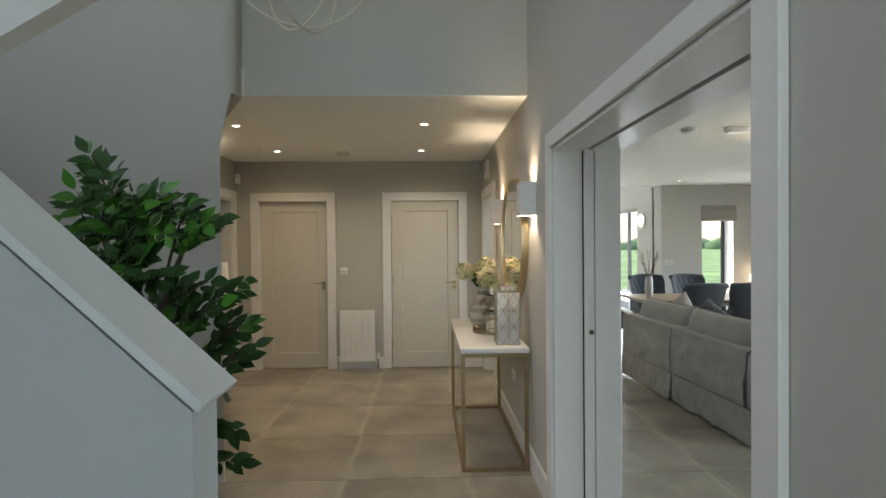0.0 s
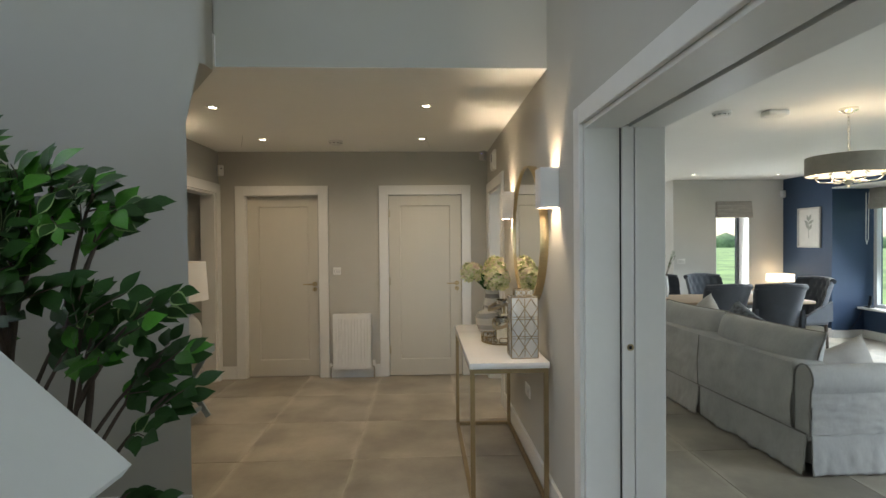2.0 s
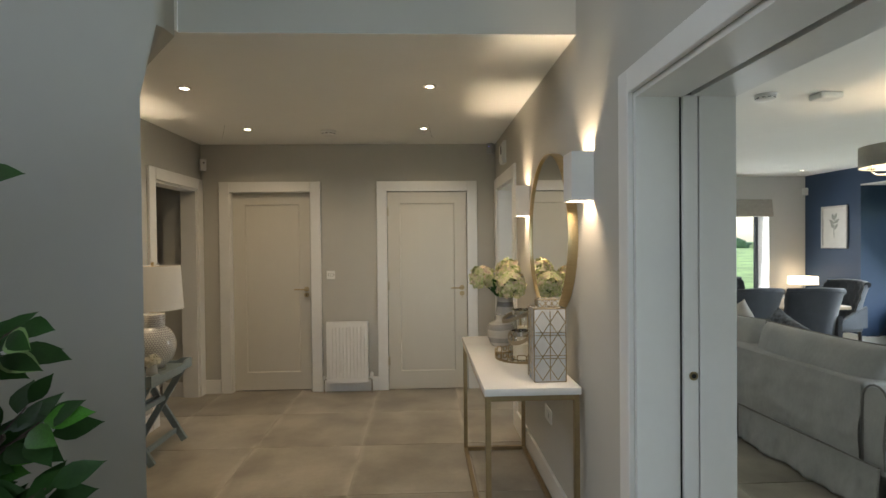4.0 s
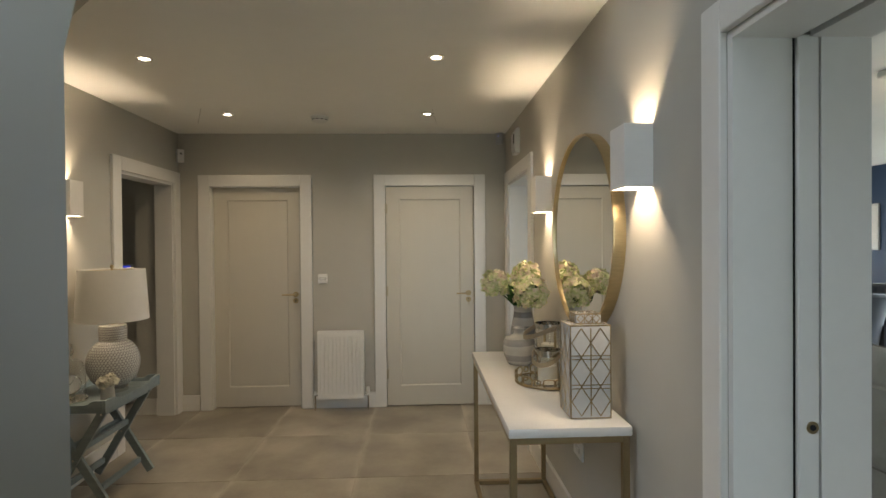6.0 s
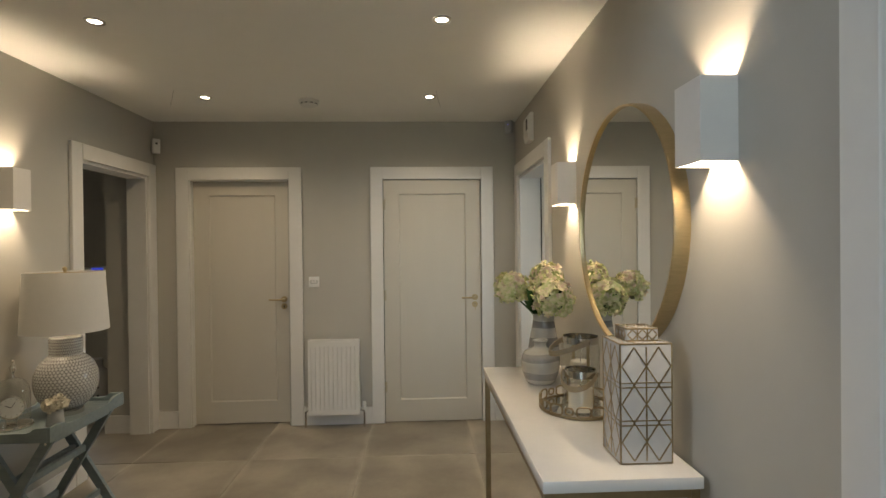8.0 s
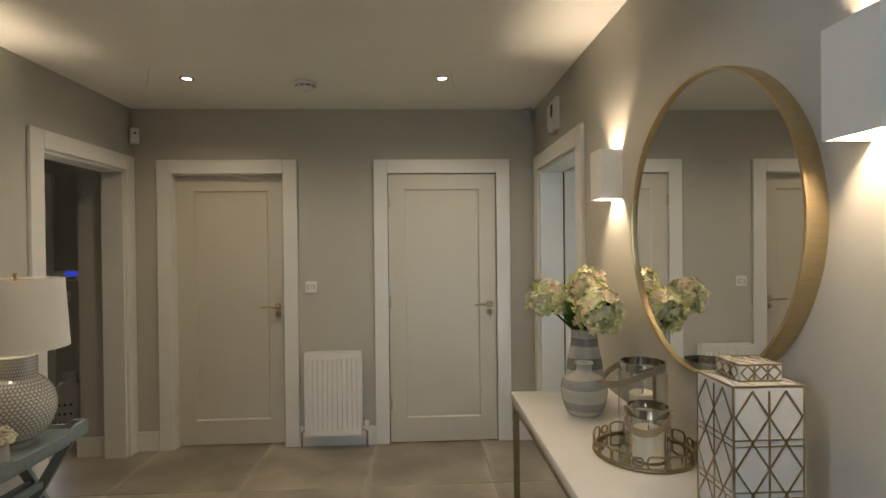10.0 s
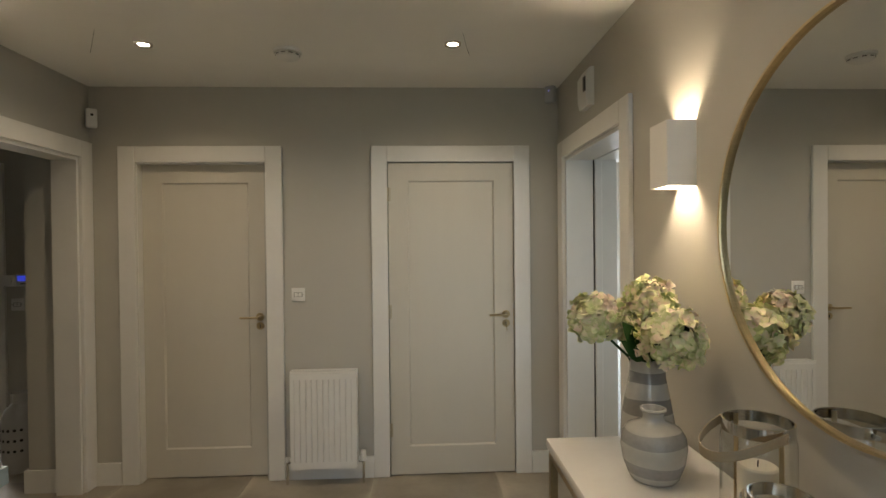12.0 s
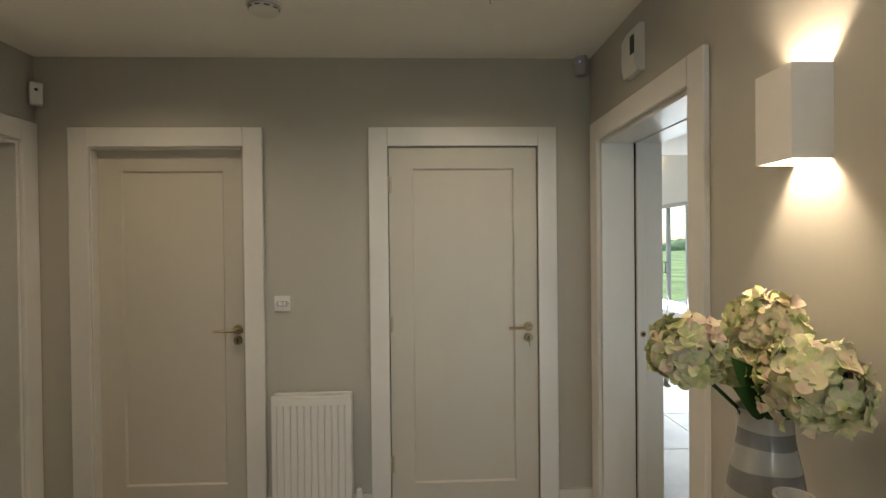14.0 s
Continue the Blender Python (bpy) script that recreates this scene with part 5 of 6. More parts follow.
def spray(a, b, sag, count, single):
    """A twig from a to b with leaves set alternately along it and one at its tip."""
    ax = (b - a).normalized()
    side = ax.cross(Vector((0, -0.55, 0.85))).normalized()
    pts = [a.lerp(b, u) - Vector((0, 0, sag * u * u)) for u in (0, 0.33, 0.66, 1)]
    tube(twigs, pts, [0.0024, 0.002, 0.0016, 0.0012], 4)
    for k in range(count + 1):
        u = min(1.0, 0.12 + 0.88 * k / count)
        p = a.lerp(b, u) - Vector((0, 0, sag * u * u))
        turn = 0.0 if k == count else (1 if k % 2 else -1) * rnd.uniform(0.55, 1.15)
        d = (ax + side * turn + Vector((rnd.uniform(-.25, .25), rnd.uniform(-.45, .15), rnd.uniform(-0.75, 0.05)))).normalized()
        upv = Vector((rnd.uniform(-0.4, 0.4), rnd.uniform(-1.35, -0.45), 0.6)).normalized()
        put_leaf(p + d * 0.006, d, upv, rnd.uniform(0.050, 0.078), single)


TIPS = [(0.22, -0.03, 1.66), (0.16, -0.06, 1.61), (0.0, -0.05, 1.53), (-0.03, -0.08, 1.66), (0.0, -0.12, 1.60), (-0.10, -0.10, 1.62), (0.22, -0.05, 1.34), (0.05, -0.10, 1.50), (0.04, -0.07, 1.68), (0.15, -0.04, 1.69), (-0.15, 0.0, 1.79), (-0.06, -0.06, 1.71), (-0.29, 0.0, 1.62), (-0.21, 0.06, 1.70), (0.27, -0.03, 1.63), (0.20, 0.05, 1.57), (0.10, -0.05, 1.60),
        (0.37, 0.0, 1.43), (0.33, -0.08, 1.36), (0.35, 0.06, 1.28), (0.25, -0.10, 1.44), (0.14, -0.14, 1.45), (0.40, 0.0, 1.21), (0.35, 0.06, 1.27),
        (0.35, -0.02, 0.95), (0.34, 0.02, 0.82), (0.31, -0.03, 0.69), (0.28, 0.0, 0.58),
        (0.0, -0.15, 1.50), (0.05, 0.12, 1.40), (-0.35, -0.05, 1.48), (-0.25, 0.10, 1.40), (0.16, 0.03, 1.34)]
for n, tip in enumerate(TIPS):
    tip = Vector(tip)
    tip.x -= 0.05 if tip.x > 0.1 else 0.0
    low = tip.z < 1.0
    z0 = max(0.40, tip.z - (0.14 if low else rnd.uniform(0.24, 0.38)))
    start = Vector((0.05, 0.03, z0)) if low or tip.x > 0.15 else Vector((-0.06 * min(1, z0 / 1.1), 0, z0))
    mid = start.lerp(tip, 0.55) + Vector((0, 0, 0.09))
    way = lambda u: start.lerp(mid, u).lerp(mid.lerp(tip, u), u)
    part("branch", tube(bmesh.new(), [way(u) for u in (0, 0.2, 0.4, 0.6, 0.8)], [0.006, 0.0052, 0.0044, 0.0036, 0.003], 6), BARK, fig)
    single = n < 28 and n not in (11, 13, 17, 22)
    spray(way(0.55), tip, 0.02, 6, single)
    reach = (tip - start).length
    for k in range(1 if low else 2 if tip.z < 1.45 else 3):
        u = 0.45 + 0.15 * k
        p = way(u)
        ahead = (way(min(1, u + 0.1)) - p).normalized()
        a = rnd.uniform(0.5, 1.0) * (1 if k % 2 else -1)
        out = (ahead + Vector((0, 0, 1)).cross(ahead) * a * 0.9 + Vector((0, 0, rnd.uniform(-0.7, 0.5)))).normalized()
        spray(p, p + out * rnd.uniform(0.08, 0.13) * min(1, reach / 0.3), rnd.uniform(0.0, 0.04), 5, single and k % 2 == 0)
part("twig_growth", twigs, BARK, fig)["kind"] = "stuff"
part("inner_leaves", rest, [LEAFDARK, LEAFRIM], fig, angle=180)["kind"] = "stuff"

# ---- sofa ----
SOFAFAB = mat("grey_cotton_loose_cover", (0.39, 0.39, 0.38), 0.9, vary=0.10, scale=7, bump=0.7, bump_scale=24, stretch=(1, 1, 0.6))
PIPING = mat("grey_piping_and_pleat_shade", (0.22, 0.212, 0.20), 0.9, vary=0.08)
PALEFAB = mat("pale_linen_cushion", (0.42, 0.40, 0.37), 0.9, vary=0.08, scale=20, bump=0.2, bump_scale=200)
PRINT = mat("dark_print_cushion", (0.10, 0.11, 0.13), 0.9, vary=0.9, scale=26, bump=0.2, bump_scale=200)


def cloth_grid(bm, corner, ua, va, nu, nv, fn):
    """A sheet from corner along ua and va, pushed along its normal by fn(u, v)."""
    c, ua, va = Vector(corner), Vector(ua), Vector(va)
    nrm = ua.cross(va).normalized()
    vs = [[bm.verts.new(c + ua * (i / nu) + va * (j / nv) + nrm * fn(i / nu, j / nv)) for j in range(nv + 1)] for i in range(nu + 1)]
    for i in range(nu):
        for j in range(nv):
            bm.faces.new((vs[i][j], vs[i + 1][j], vs[i + 1][j + 1], vs[i][j + 1]))
    return vs


def cushion(bm, size, n=18, puff=1.0, seed=0):
    """A stuffed square cushion round the origin: flat in x, wide in y, high in z."""
    tx, wy, hz = size
    rows = {}
    for s in (-1, 1):
        g = []
        for i in range(n + 1):
            r = []
            for j in range(n + 1):
                u, v = 2 * i / n - 1, 2 * j / n - 1
                e = max(0.0, (1 - abs(u) ** 3.0) * (1 - abs(v) ** 3.0)) ** 0.42
                pinch = 1 - 0.05 * (1 - abs(v) ** 2) * abs(u) ** 6 * puff
                pz = 1 - 0.05 * (1 - abs(u) ** 2) * abs(v) ** 6 * puff
                w = noise.noise(Vector((u * 2 + seed, v * 2, s))) * 0.012
                if e <= 1e-6 and s == 1:
                    r.append(rows[(i, j)])
                    continue
                vert = bm.verts.new((s * (tx / 2 * e + w * e), u * wy / 2 * pinch, v * hz / 2 * pz))
                if s == -1:
                    rows[(i, j)] = vert
                r.append(vert)
            g.append(r)
        for i in range(n):
            for j in range(n):
                f = (g[i][j], g[i + 1][j], g[i + 1][j + 1], g[i][j + 1])
                if len(set(f)) == 4:
                    bm.faces.new(f if s == 1 else f[::-1])
    return bm


def edge_loop(size, inset=1.0, m=16):
    tx, wy, hz = size
    pts = []
    for (a, b), (c, d) in zip([(-1, -1), (1, -1), (1, 1), (-1, 1)], [(1, -1), (1, 1), (-1, 1), (-1, -1)]):
        for k in range(m):
            u = a + (c - a) * k / m
            v = b + (d - b) * k / m
            pts.append((0, u * wy / 2 * (1 - 0.05 * (1 - v * v) * abs(u) ** 6), v * hz / 2 * (1 - 0.05 * (1 - u * u) * abs(v) ** 6)))
    return pts


sofa = thing("sofa", "large grey loose-covered sofa seen from behind", "sofa")
S0, S1 = 5.80, 8.02
SB = 2.60


def wrinkle(u, v, k, amp=0.010):
    amp *= 1.7
    return amp * noise.noise(Vector((u * 5 + k, v * 2.2, k * 1.7))) + amp * 0.6 * noise.noise(Vector((u * 16 + k, v * 5, 3.3 + k))) \
        + amp * 0.30 * abs(noise.noise(Vector((u * 24 + v * 9 + k, v * 6 - u * 4, 7.1 + k)))) + amp * 0.08 * noise.noise(Vector((u * 55, v * 12, k)))


bm = bmesh.new()
box(bm, SB + 0.012, SB + 0.24, S0 + 0.12, S1 - 0.12, 0.25, 0.705, 0.03, 3)
cloth_grid(bm, (SB + 0.01, S0 + 0.134, 0.26), (0, S1 - S0 - 0.268, 0), (0, 0, 0.44), 170, 28,
           lambda u, v: -0.004 - 0.012 * math.sin(math.pi * v) - wrinkle(u, v, 1))
part("backrest", bm, SOFAFAB, sofa, angle=60)
part("seat_base", box(bmesh.new(), SB + 0.05, SB + 0.92, S0 + 0.05, S1 - 0.05, 0.05, 0.40, 0.03, 2), SOFAFAB, sofa)


def sofa_arm(y_in, sgn):
    bm = bmesh.new()
    prof = [(0.0, 0.24), (0.0, 0.62)]
    for i in range(15):
        a = math.pi * (0.5 + 0.0) - math.pi * 1.15 * i / 14
        prof.append((0.095 + 0.095 * math.cos(math.pi - math.pi * 1.2 * i / 14), 0.615 + 0.095 * math.sin(math.pi * 1.2 * i / 14)))
    prof += [(0.15, 0.52), (0.155, 0.40), (0.165, 0.24)]
    prism(bm, [(y_in + sgn * p * 0.8, z - 0.01) for p, z in prof], "x", SB + 0.015, SB + 0.93)
    return bm


for y, s in ((S0 + 0.132, -1), (S1 - 0.132, 1)):
    a = part("arm", sofa_arm(y, s), SOFAFAB, sofa, "rolled arm", angle=50)
    pts = [(SB + 0.012, y + s * 0.0, 0.26), (SB + 0.012, y + s * 0.0, 0.61)]
    pts += [(SB + 0.012, y + s * 0.8 * (0.095 + 0.097 * math.cos(math.pi - math.pi * 1.2 * i / 10)), 0.615 + 0.097 * math.sin(math.pi * 1.2 * i / 10)) for i in range(1, 11)]
    pts += [(SB + 0.012, y + s * 0.125, 0.40), (SB + 0.012, y + s * 0.134, 0.26)]
    part("piping", tube(bmesh.new(), pts, 0.006, 6), PIPING, a)
part("arm_cover_seam", tube(bmesh.new(), [(SB + 0.02, S0 - 0.002, 0.44), (SB + 0.5, S0 - 0.006, 0.435), (SB + 0.92, S0 - 0.002, 0.44)], 0.004, 6), PIPING, sofa)


def skirt(y0, y1, k):
    bm = bmesh.new()
    cloth_grid(bm, (SB + 0.004, y0, 0.012), (0, y1 - y0, 0), (0, 0, 0.26), 90, 14,
               lambda u, v: -(0.016 * (1 - v) ** 1.2 + wrinkle(u * (y1 - y0), v * 0.5, k, 0.011) * (1 - v) * 1.3 + 0.004))
    return bm


MIDY = 6.96
for a, b, k in ((S0 + 0.02, MIDY - 0.012, 5), (MIDY + 0.012, S1 - 0.01, 8)):
    ob = part("skirt_panel", skirt(a, b, k), SOFAFAB, sofa, angle=80)
    sol = ob.modifiers.new("thickness", "SOLIDIFY")
    sol.thickness, sol.offset = 0.006, 1
bm = bmesh.new()
cloth_grid(bm, (SB + 0.90, S0 + 0.0, 0.012), (-0.88, 0, 0), (0, 0, 0.26), 80, 14, lambda u, v: 0.0 - (0.016 * (1 - v) + wrinkle(u, v * 0.5, 12, 0.010) * (1 - v)))
ob = part("skirt_panel", bm, SOFAFAB, sofa, angle=80)
sol = ob.modifiers.new("thickness", "SOLIDIFY")
sol.thickness, sol.offset = 0.006, 1
bm = bmesh.new()
cloth_grid(bm, (SB + 0.92, S0 - 0.004, 0.27), (-0.90, 0, 0), (0, 0, 0.26), 80, 26, lambda u, v: wrinkle(u * 0.6, v * 1.6, 15, 0.006) - 0.012 * math.sin(math.pi * u))
part("arm_cover", bm, SOFAFAB, sofa, angle=80)
part("skirt_seam", tube(bmesh.new(), [(SB - 0.004, S0 + 0.02, 0.272), (SB - 0.008, 6.4, 0.270), (SB - 0.006, 7.2, 0.272), (SB - 0.004, S1 - 0.02, 0.272)], 0.005, 6), PIPING, sofa)
part("back_seam", tube(bmesh.new(), [(SB - 0.012, MIDY, 0.275), (SB - 0.020, MIDY, 0.48), (SB - 0.002, MIDY, 0.70)], 0.004, 6), PIPING, sofa)
# added dark box behind the skirt; its colour stands for shade in the pleat
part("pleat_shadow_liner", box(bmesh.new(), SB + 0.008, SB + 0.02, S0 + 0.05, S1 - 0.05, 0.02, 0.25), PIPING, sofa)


def place(bm, m):
    bmesh.ops.transform(bm, matrix=m, verts=bm.verts[:])
    return bm


for k, (y, w, tilt) in enumerate(((6.46, 1.06, 14), (7.47, 0.96, 16))):
    size = (0.25, w, 0.52)
    m = pose(SB + 0.19 + 0.02 * k, y, 0.640, 0, tilt, 1.5 if k else -1)
    c = part("back_cushion", place(cushion(bmesh.new(), size, 22, 1.0, k * 3.1), m), SOFAFAB, sofa, angle=120)
    part("piping", tube(bmesh.new(), [m @ Vector(p) for p in edge_loop(size)], 0.006, 6, closed=True), PIPING, c)
for k, y in enumerate((6.45, 7.38)):
    bm = bmesh.new()
    place(cushion(bm, (0.18, 0.90, 0.66), 16, 0.5, 20 + k), pose(SB + 0.60, y, 0.47, 0, 90, 0))
    part("seat_cushion", bm, SOFAFAB, sofa, angle=120)
cu = thing("throw_cushion", "pale linen scatter cushion leaning on the sofa arm", "cushion")
part("cover", place(cushion(bmesh.new(), (0.16, 0.46, 0.44), 18, 1.6, 9), pose(SB + 0.66, 6.22, 0.53, 72, 6, 84)), PALEFAB, cu, angle=120)
cu = thing("throw_cushion", "dark patterned scatter cushion on the sofa", "cushion")
part("cover", place(cushion(bmesh.new(), (0.15, 0.46, 0.44), 18, 1.6, 5), pose(SB + 0.42, 7.02, 0.70, 20, 20, 5)), PRINT, cu, angle=120)
cu = thing("throw_cushion", "pale pointed scatter cushion on the sofa", "cushion")
part("cover", place(cushion(bmesh.new(), (0.15, 0.42, 0.42), 18, 1.6, 3), pose(SB + 0.42, 7.55, 0.71, 40, 20, 5)), PALEFAB, cu, angle=120)

SOFA_AT = pose(2.80, 5.985, 0, 0, 0, 3.4) @ pose(-2.575, -5.82, 0)
for ob in [o for o in scene.objects if o.parent is None and o.name.startswith(("sofa", "throw_cushion"))]:
    ob.matrix_world = SOFA_AT @ ob.matrix_world

# ---- dining table and chairs ----
OAK = mat("pale_oak", (0.42, 0.31, 0.21), 0.45, vary=0.18, scale=5, bump=0.12, bump_scale=50, stretch=(0.6, 8, 8))
VELVET = mat("slate_blue_velvet", (0.042, 0.050, 0.064), 0.75, vary=0.12, scale=12, bump=0.1, bump_scale=160)
VELVET.node_tree.nodes["Principled BSDF"].inputs["Sheen Weight"].default_value = 0.25
DARKWOOD = mat("dark_stained_wood", (0.045, 0.032, 0.024), 0.4, vary=0.2, scale=12)
dt = thing("dining_table", "pale oak-topped dining table on a white pedestal", "dining table", (4.25, 9.35, 0))
part("tabletop", box(bmesh.new(), -0.95, 0.95, -0.46, 0.46, 0.712, 0.752, 0.012, 3), OAK, dt)
part("apron", box(bmesh.new(), -0.75, 0.75, -0.34, 0.34, 0.655, 0.712), TRIM, dt)
for s in (-1, 1):
    bm = bmesh.new()
    lathe(bm, [(0.10, 0.05), (0.07, 0.10), (0.06, 0.16), (0.085, 0.30), (0.07, 0.42), (0.055, 0.52), (0.09, 0.62), (0.09, 0.656)], 28, s * 0.55, 0)
    part("pedestal", bm, TRIM, dt, "white turned pedestal")
    part("foot", box(bmesh.new(), s * 0.55 - 0.06, s * 0.55 + 0.06, -0.36, 0.36, 0.0, 0.055, 0.012, 2), TRIM, dt)


def dining_chair(group):
    """An upholstered chair with a curved, buttoned back; it faces -y, its back at +y."""
    c = thing("dining_chair", "slate blue velvet dining chair with buttoned curved back", "dining chair", group=group)
    part("seat", box(bmesh.new(), -0.24, 0.24, -0.24, 0.22, 0.39, 0.49, 0.03, 3), VELVET, c)
    bm = bmesh.new()
    nu, nv = 32, 18
    def surf(u, v, side):
        x = (u - 0.5) * (0.46 + 0.07 * v)
        z = 0.40 + 0.56 * v + 0.012 * math.cos((u - 0.5) * 4) * v
        wing = (abs(u - 0.5) * 2) ** 2.6
        y = 0.22 + 0.09 * v * v - wing * (0.16 - 0.06 * v)
        if side:
            y += 0.075 - 0.01 * v
        else:
            bu, bv = u * 6, v * 5
            rowoff = 0.5 if int(bv) % 2 else 0.0
            du = ((bu + rowoff) % 1) - 0.5
            dv = (bv % 1) - 0.5
            y += 0.022 * math.exp(-(du * du + dv * dv) * 22) - 0.01 * abs(math.cos(math.pi * (bu + bv / 2))) ** 0.5
        return Vector((x, y, z))
    grids = []
    for side in (0, 1):
        grids.append([[bm.verts.new(surf(i / nu, j / nv, side)) for j in range(nv + 1)] for i in range(nu + 1)])
    for s, g in enumerate(grids):
        for i in range(nu):
            for j in range(nv):
                bm.faces.new((g[i][j], g[i + 1][j], g[i + 1][j + 1], g[i][j + 1]))
    a, b = grids
    for i in range(nu):
        bm.faces.new((a[i][nv], a[i + 1][nv], b[i + 1][nv], b[i][nv]))
        bm.faces.new((a[i][0], a[i + 1][0], b[i + 1][0], b[i][0]))
    for j in range(nv):
        bm.faces.new((a[0][j], a[0][j + 1], b[0][j + 1], b[0][j]))
        bm.faces.new((a[nu][j], a[nu][j + 1], b[nu][j + 1], b[nu][j]))
    back = part("backrest", bm, VELVET, c, "deep-buttoned velvet back", angle=50)
    pts = [surf(i / 24, 1.0, 0) * 0.5 + surf(i / 24, 1.0, 1) * 0.5 + Vector((0, 0, 0.004)) for i in range(25)]
    part("top_roll", tube(bmesh.new(), pts, 0.036, 8), VELVET, back)
    for s in (-1, 1):
        bm = bmesh.new()
        prism(bm, [(-0.16, 0.44), (0.24, 0.44), (0.24, 0.70), (0.10, 0.64), (-0.06, 0.56), (-0.16, 0.50)], "x", s * 0.245 - 0.02, s * 0.245 + 0.02)
        part("wing", bm, VELVET, c)
        for y in (-0.20, 0.20):
            part("leg", tube(bmesh.new(), [(s * 0.20, y, 0.40), (s * 0.205, y + (0.03 if y > 0 else -0.01), 0.0)], [0.022, 0.014], 10), DARKWOOD, c)
    return c


c0 = dining_chair("dining chairs")
c0.matrix_basis = pose(3.90, 10.03, 0)
for x, y, rz in ((4.56, 10.03, 2), (3.91, 8.84, 182), (4.56, 8.80, 168), (5.40, 9.44, -82), (3.02, 9.15, 96)):
    copy_thing(c0, pose(x, y, 0, 0, 0, rz))

# vase of branches on the table
TWIG = mat("bare_twig", (0.16, 0.12, 0.09), 0.8, vary=0.2)
vb = thing("branch_vase", "white vase of leafy branches on the dining table", "vase", (3.62, 9.55, 0.752))
bm = bmesh.new()
lathe(bm, [(0, 0), (0.05, 0), (0.06, 0.08), (0.05, 0.22), (0.04, 0.27), (0.044, 0.28), (0.036, 0.27), (0, 0.2)], 28)
part("vessel", bm, WHITEGLAZE, vb)
rb = random.Random(3)
for k in range(9):
    a = k * 2.4
    tip = Vector((0.24 * math.cos(a) * rb.uniform(.4, 1), 0.2 * math.sin(a), 0.5 + 0.22 * rb.random()))
    p0 = Vector((0, 0, 0.2))
    mid = p0.lerp(tip, 0.5) + Vector((0, 0, 0.06))
    pts = [p0.lerp(mid, u).lerp(mid.lerp(tip, u), u) for u in (0, .25, .5, .75, 1)]
    part("twig", tube(bmesh.new(), pts, [0.004, 0.0035, 0.003, 0.0025, 0.0015], 5), TWIG, vb)
    bm = bmesh.new()
    for j in range(14):
        u = 0.45 + 0.55 * rb.random()
        p = p0.lerp(mid, u).lerp(mid.lerp(tip, u), u)
        leaf_mesh(bm, p, (rb.uniform(-1, 1), rb.uniform(-1, 1), rb.uniform(-.2, 1)), (0, 0.3, 1), rb.uniform(0.02, 0.035), 0.013)
    part("sprig", bm, LEAFMID, vb, angle=180)

# ---- chandelier ----
SHADEG = mat("taupe_linen_drum", (0.33, 0.31, 0.27), 0.9, vary=0.06, scale=30, bump=0.2, bump_scale=300)
INNER = mat("white_shade_lining", (0.78, 0.75, 0.68), 0.7, vary=0.02)
BULB = glow("lit_bulb", (1.0, 0.80, 0.52), 26.0)
ch = thing("chandelier", "drum-shaded chandelier with nickel candle arms, lit", "chandelier", (3.73, 6.72, HC))
bm = bmesh.new()
lathe(bm, [(0, 0), (0.062, 0), (0.062, -0.02), (0.03, -0.038), (0.008, -0.045), (0, -0.046)], 28)
part("ceiling_rose", bm, CHROME, ch)
for k in range(12):
    z = -0.055 - k * 0.028
    m = pose(0, 0, z, 0, 0, 90 * (k % 2)) 
    part("chain_link", tube(bmesh.new(), [m @ Vector((0.008 * math.cos(i * 0.785), 0, 0.018 * math.sin(i * 0.785))) for i in range(8)], 0.0022, 6, closed=True), CHROME, ch)
DT, DB, DR = -0.375, -0.520, 0.285
bm = bmesh.new()
lathe(bm, [(DR, DB), (DR, DT), (DR - 0.003, DT), (DR - 0.003, DB), (DR, DB)], 64)
sh = part("drum_shade", bm, SHADEG, ch, "taupe linen drum shade")
bm = bmesh.new()
lathe(bm, [(DR - 0.004, DB + 0.002), (DR - 0.004, DT - 0.002), (DR - 0.006, DT - 0.002), (DR - 0.006, DB + 0.002), (DR - 0.004, DB + 0.002)], 64)
part("lining", bm, INNER, sh, "white shade lining")
bm = bmesh.new()
lathe(bm, [(0, -0.325), (0.008, -0.327), (0.010, -0.465), (0.024, -0.495), (0.012, -0.515), (0.03, -0.540), (0.042, -0.565), (0.03, -0.590), (0.012, -0.600), (0.014, -0.613), (0, -0.621)], 24)
part("stem", bm, CHROME, ch)
for k in range(6):
    a = math.radians(60 * k + 20)
    c, s = math.cos(a), math.sin(a)
    bm = bmesh.new()
    tube(bm, [(0.03 * c, 0.03 * s, -0.565), (0.10 * c, 0.10 * s, -0.577), (0.18 * c, 0.18 * s, -0.570), (0.205 * c, 0.205 * s, -0.550), (0.21 * c, 0.21 * s, -0.527)], 0.006, 8)
    arm = part("candle_arm", bm, CHROME, ch)
    bm = bmesh.new()
    lathe(bm, [(0, -0.528), (0.024, -0.528), (0.026, -0.523), (0.013, -0.517), (0.012, -0.465), (0, -0.465)], 16, 0.21 * c, 0.21 * s)
    part("candle_tube", bm, CHROME, arm)
    bm = bmesh.new()
    lathe(bm, [(0, -0.464), (0.010, -0.463), (0.017, -0.440), (0.010, -0.410), (0, -0.395)], 12, 0.21 * c, 0.21 * s)
    part("bulb", bm, BULB, arm, "warm lit candle bulb")
part("shade_ring", tube(bmesh.new(), [(-DR + 0.006, 0, DT - 0.01), (DR - 0.006, 0, DT - 0.01)], 0.003, 6), CHROME, ch)
point_lamp("chandelier_lamp", (3.73, 6.72, HC - 0.43), 2.0, size=0.12)

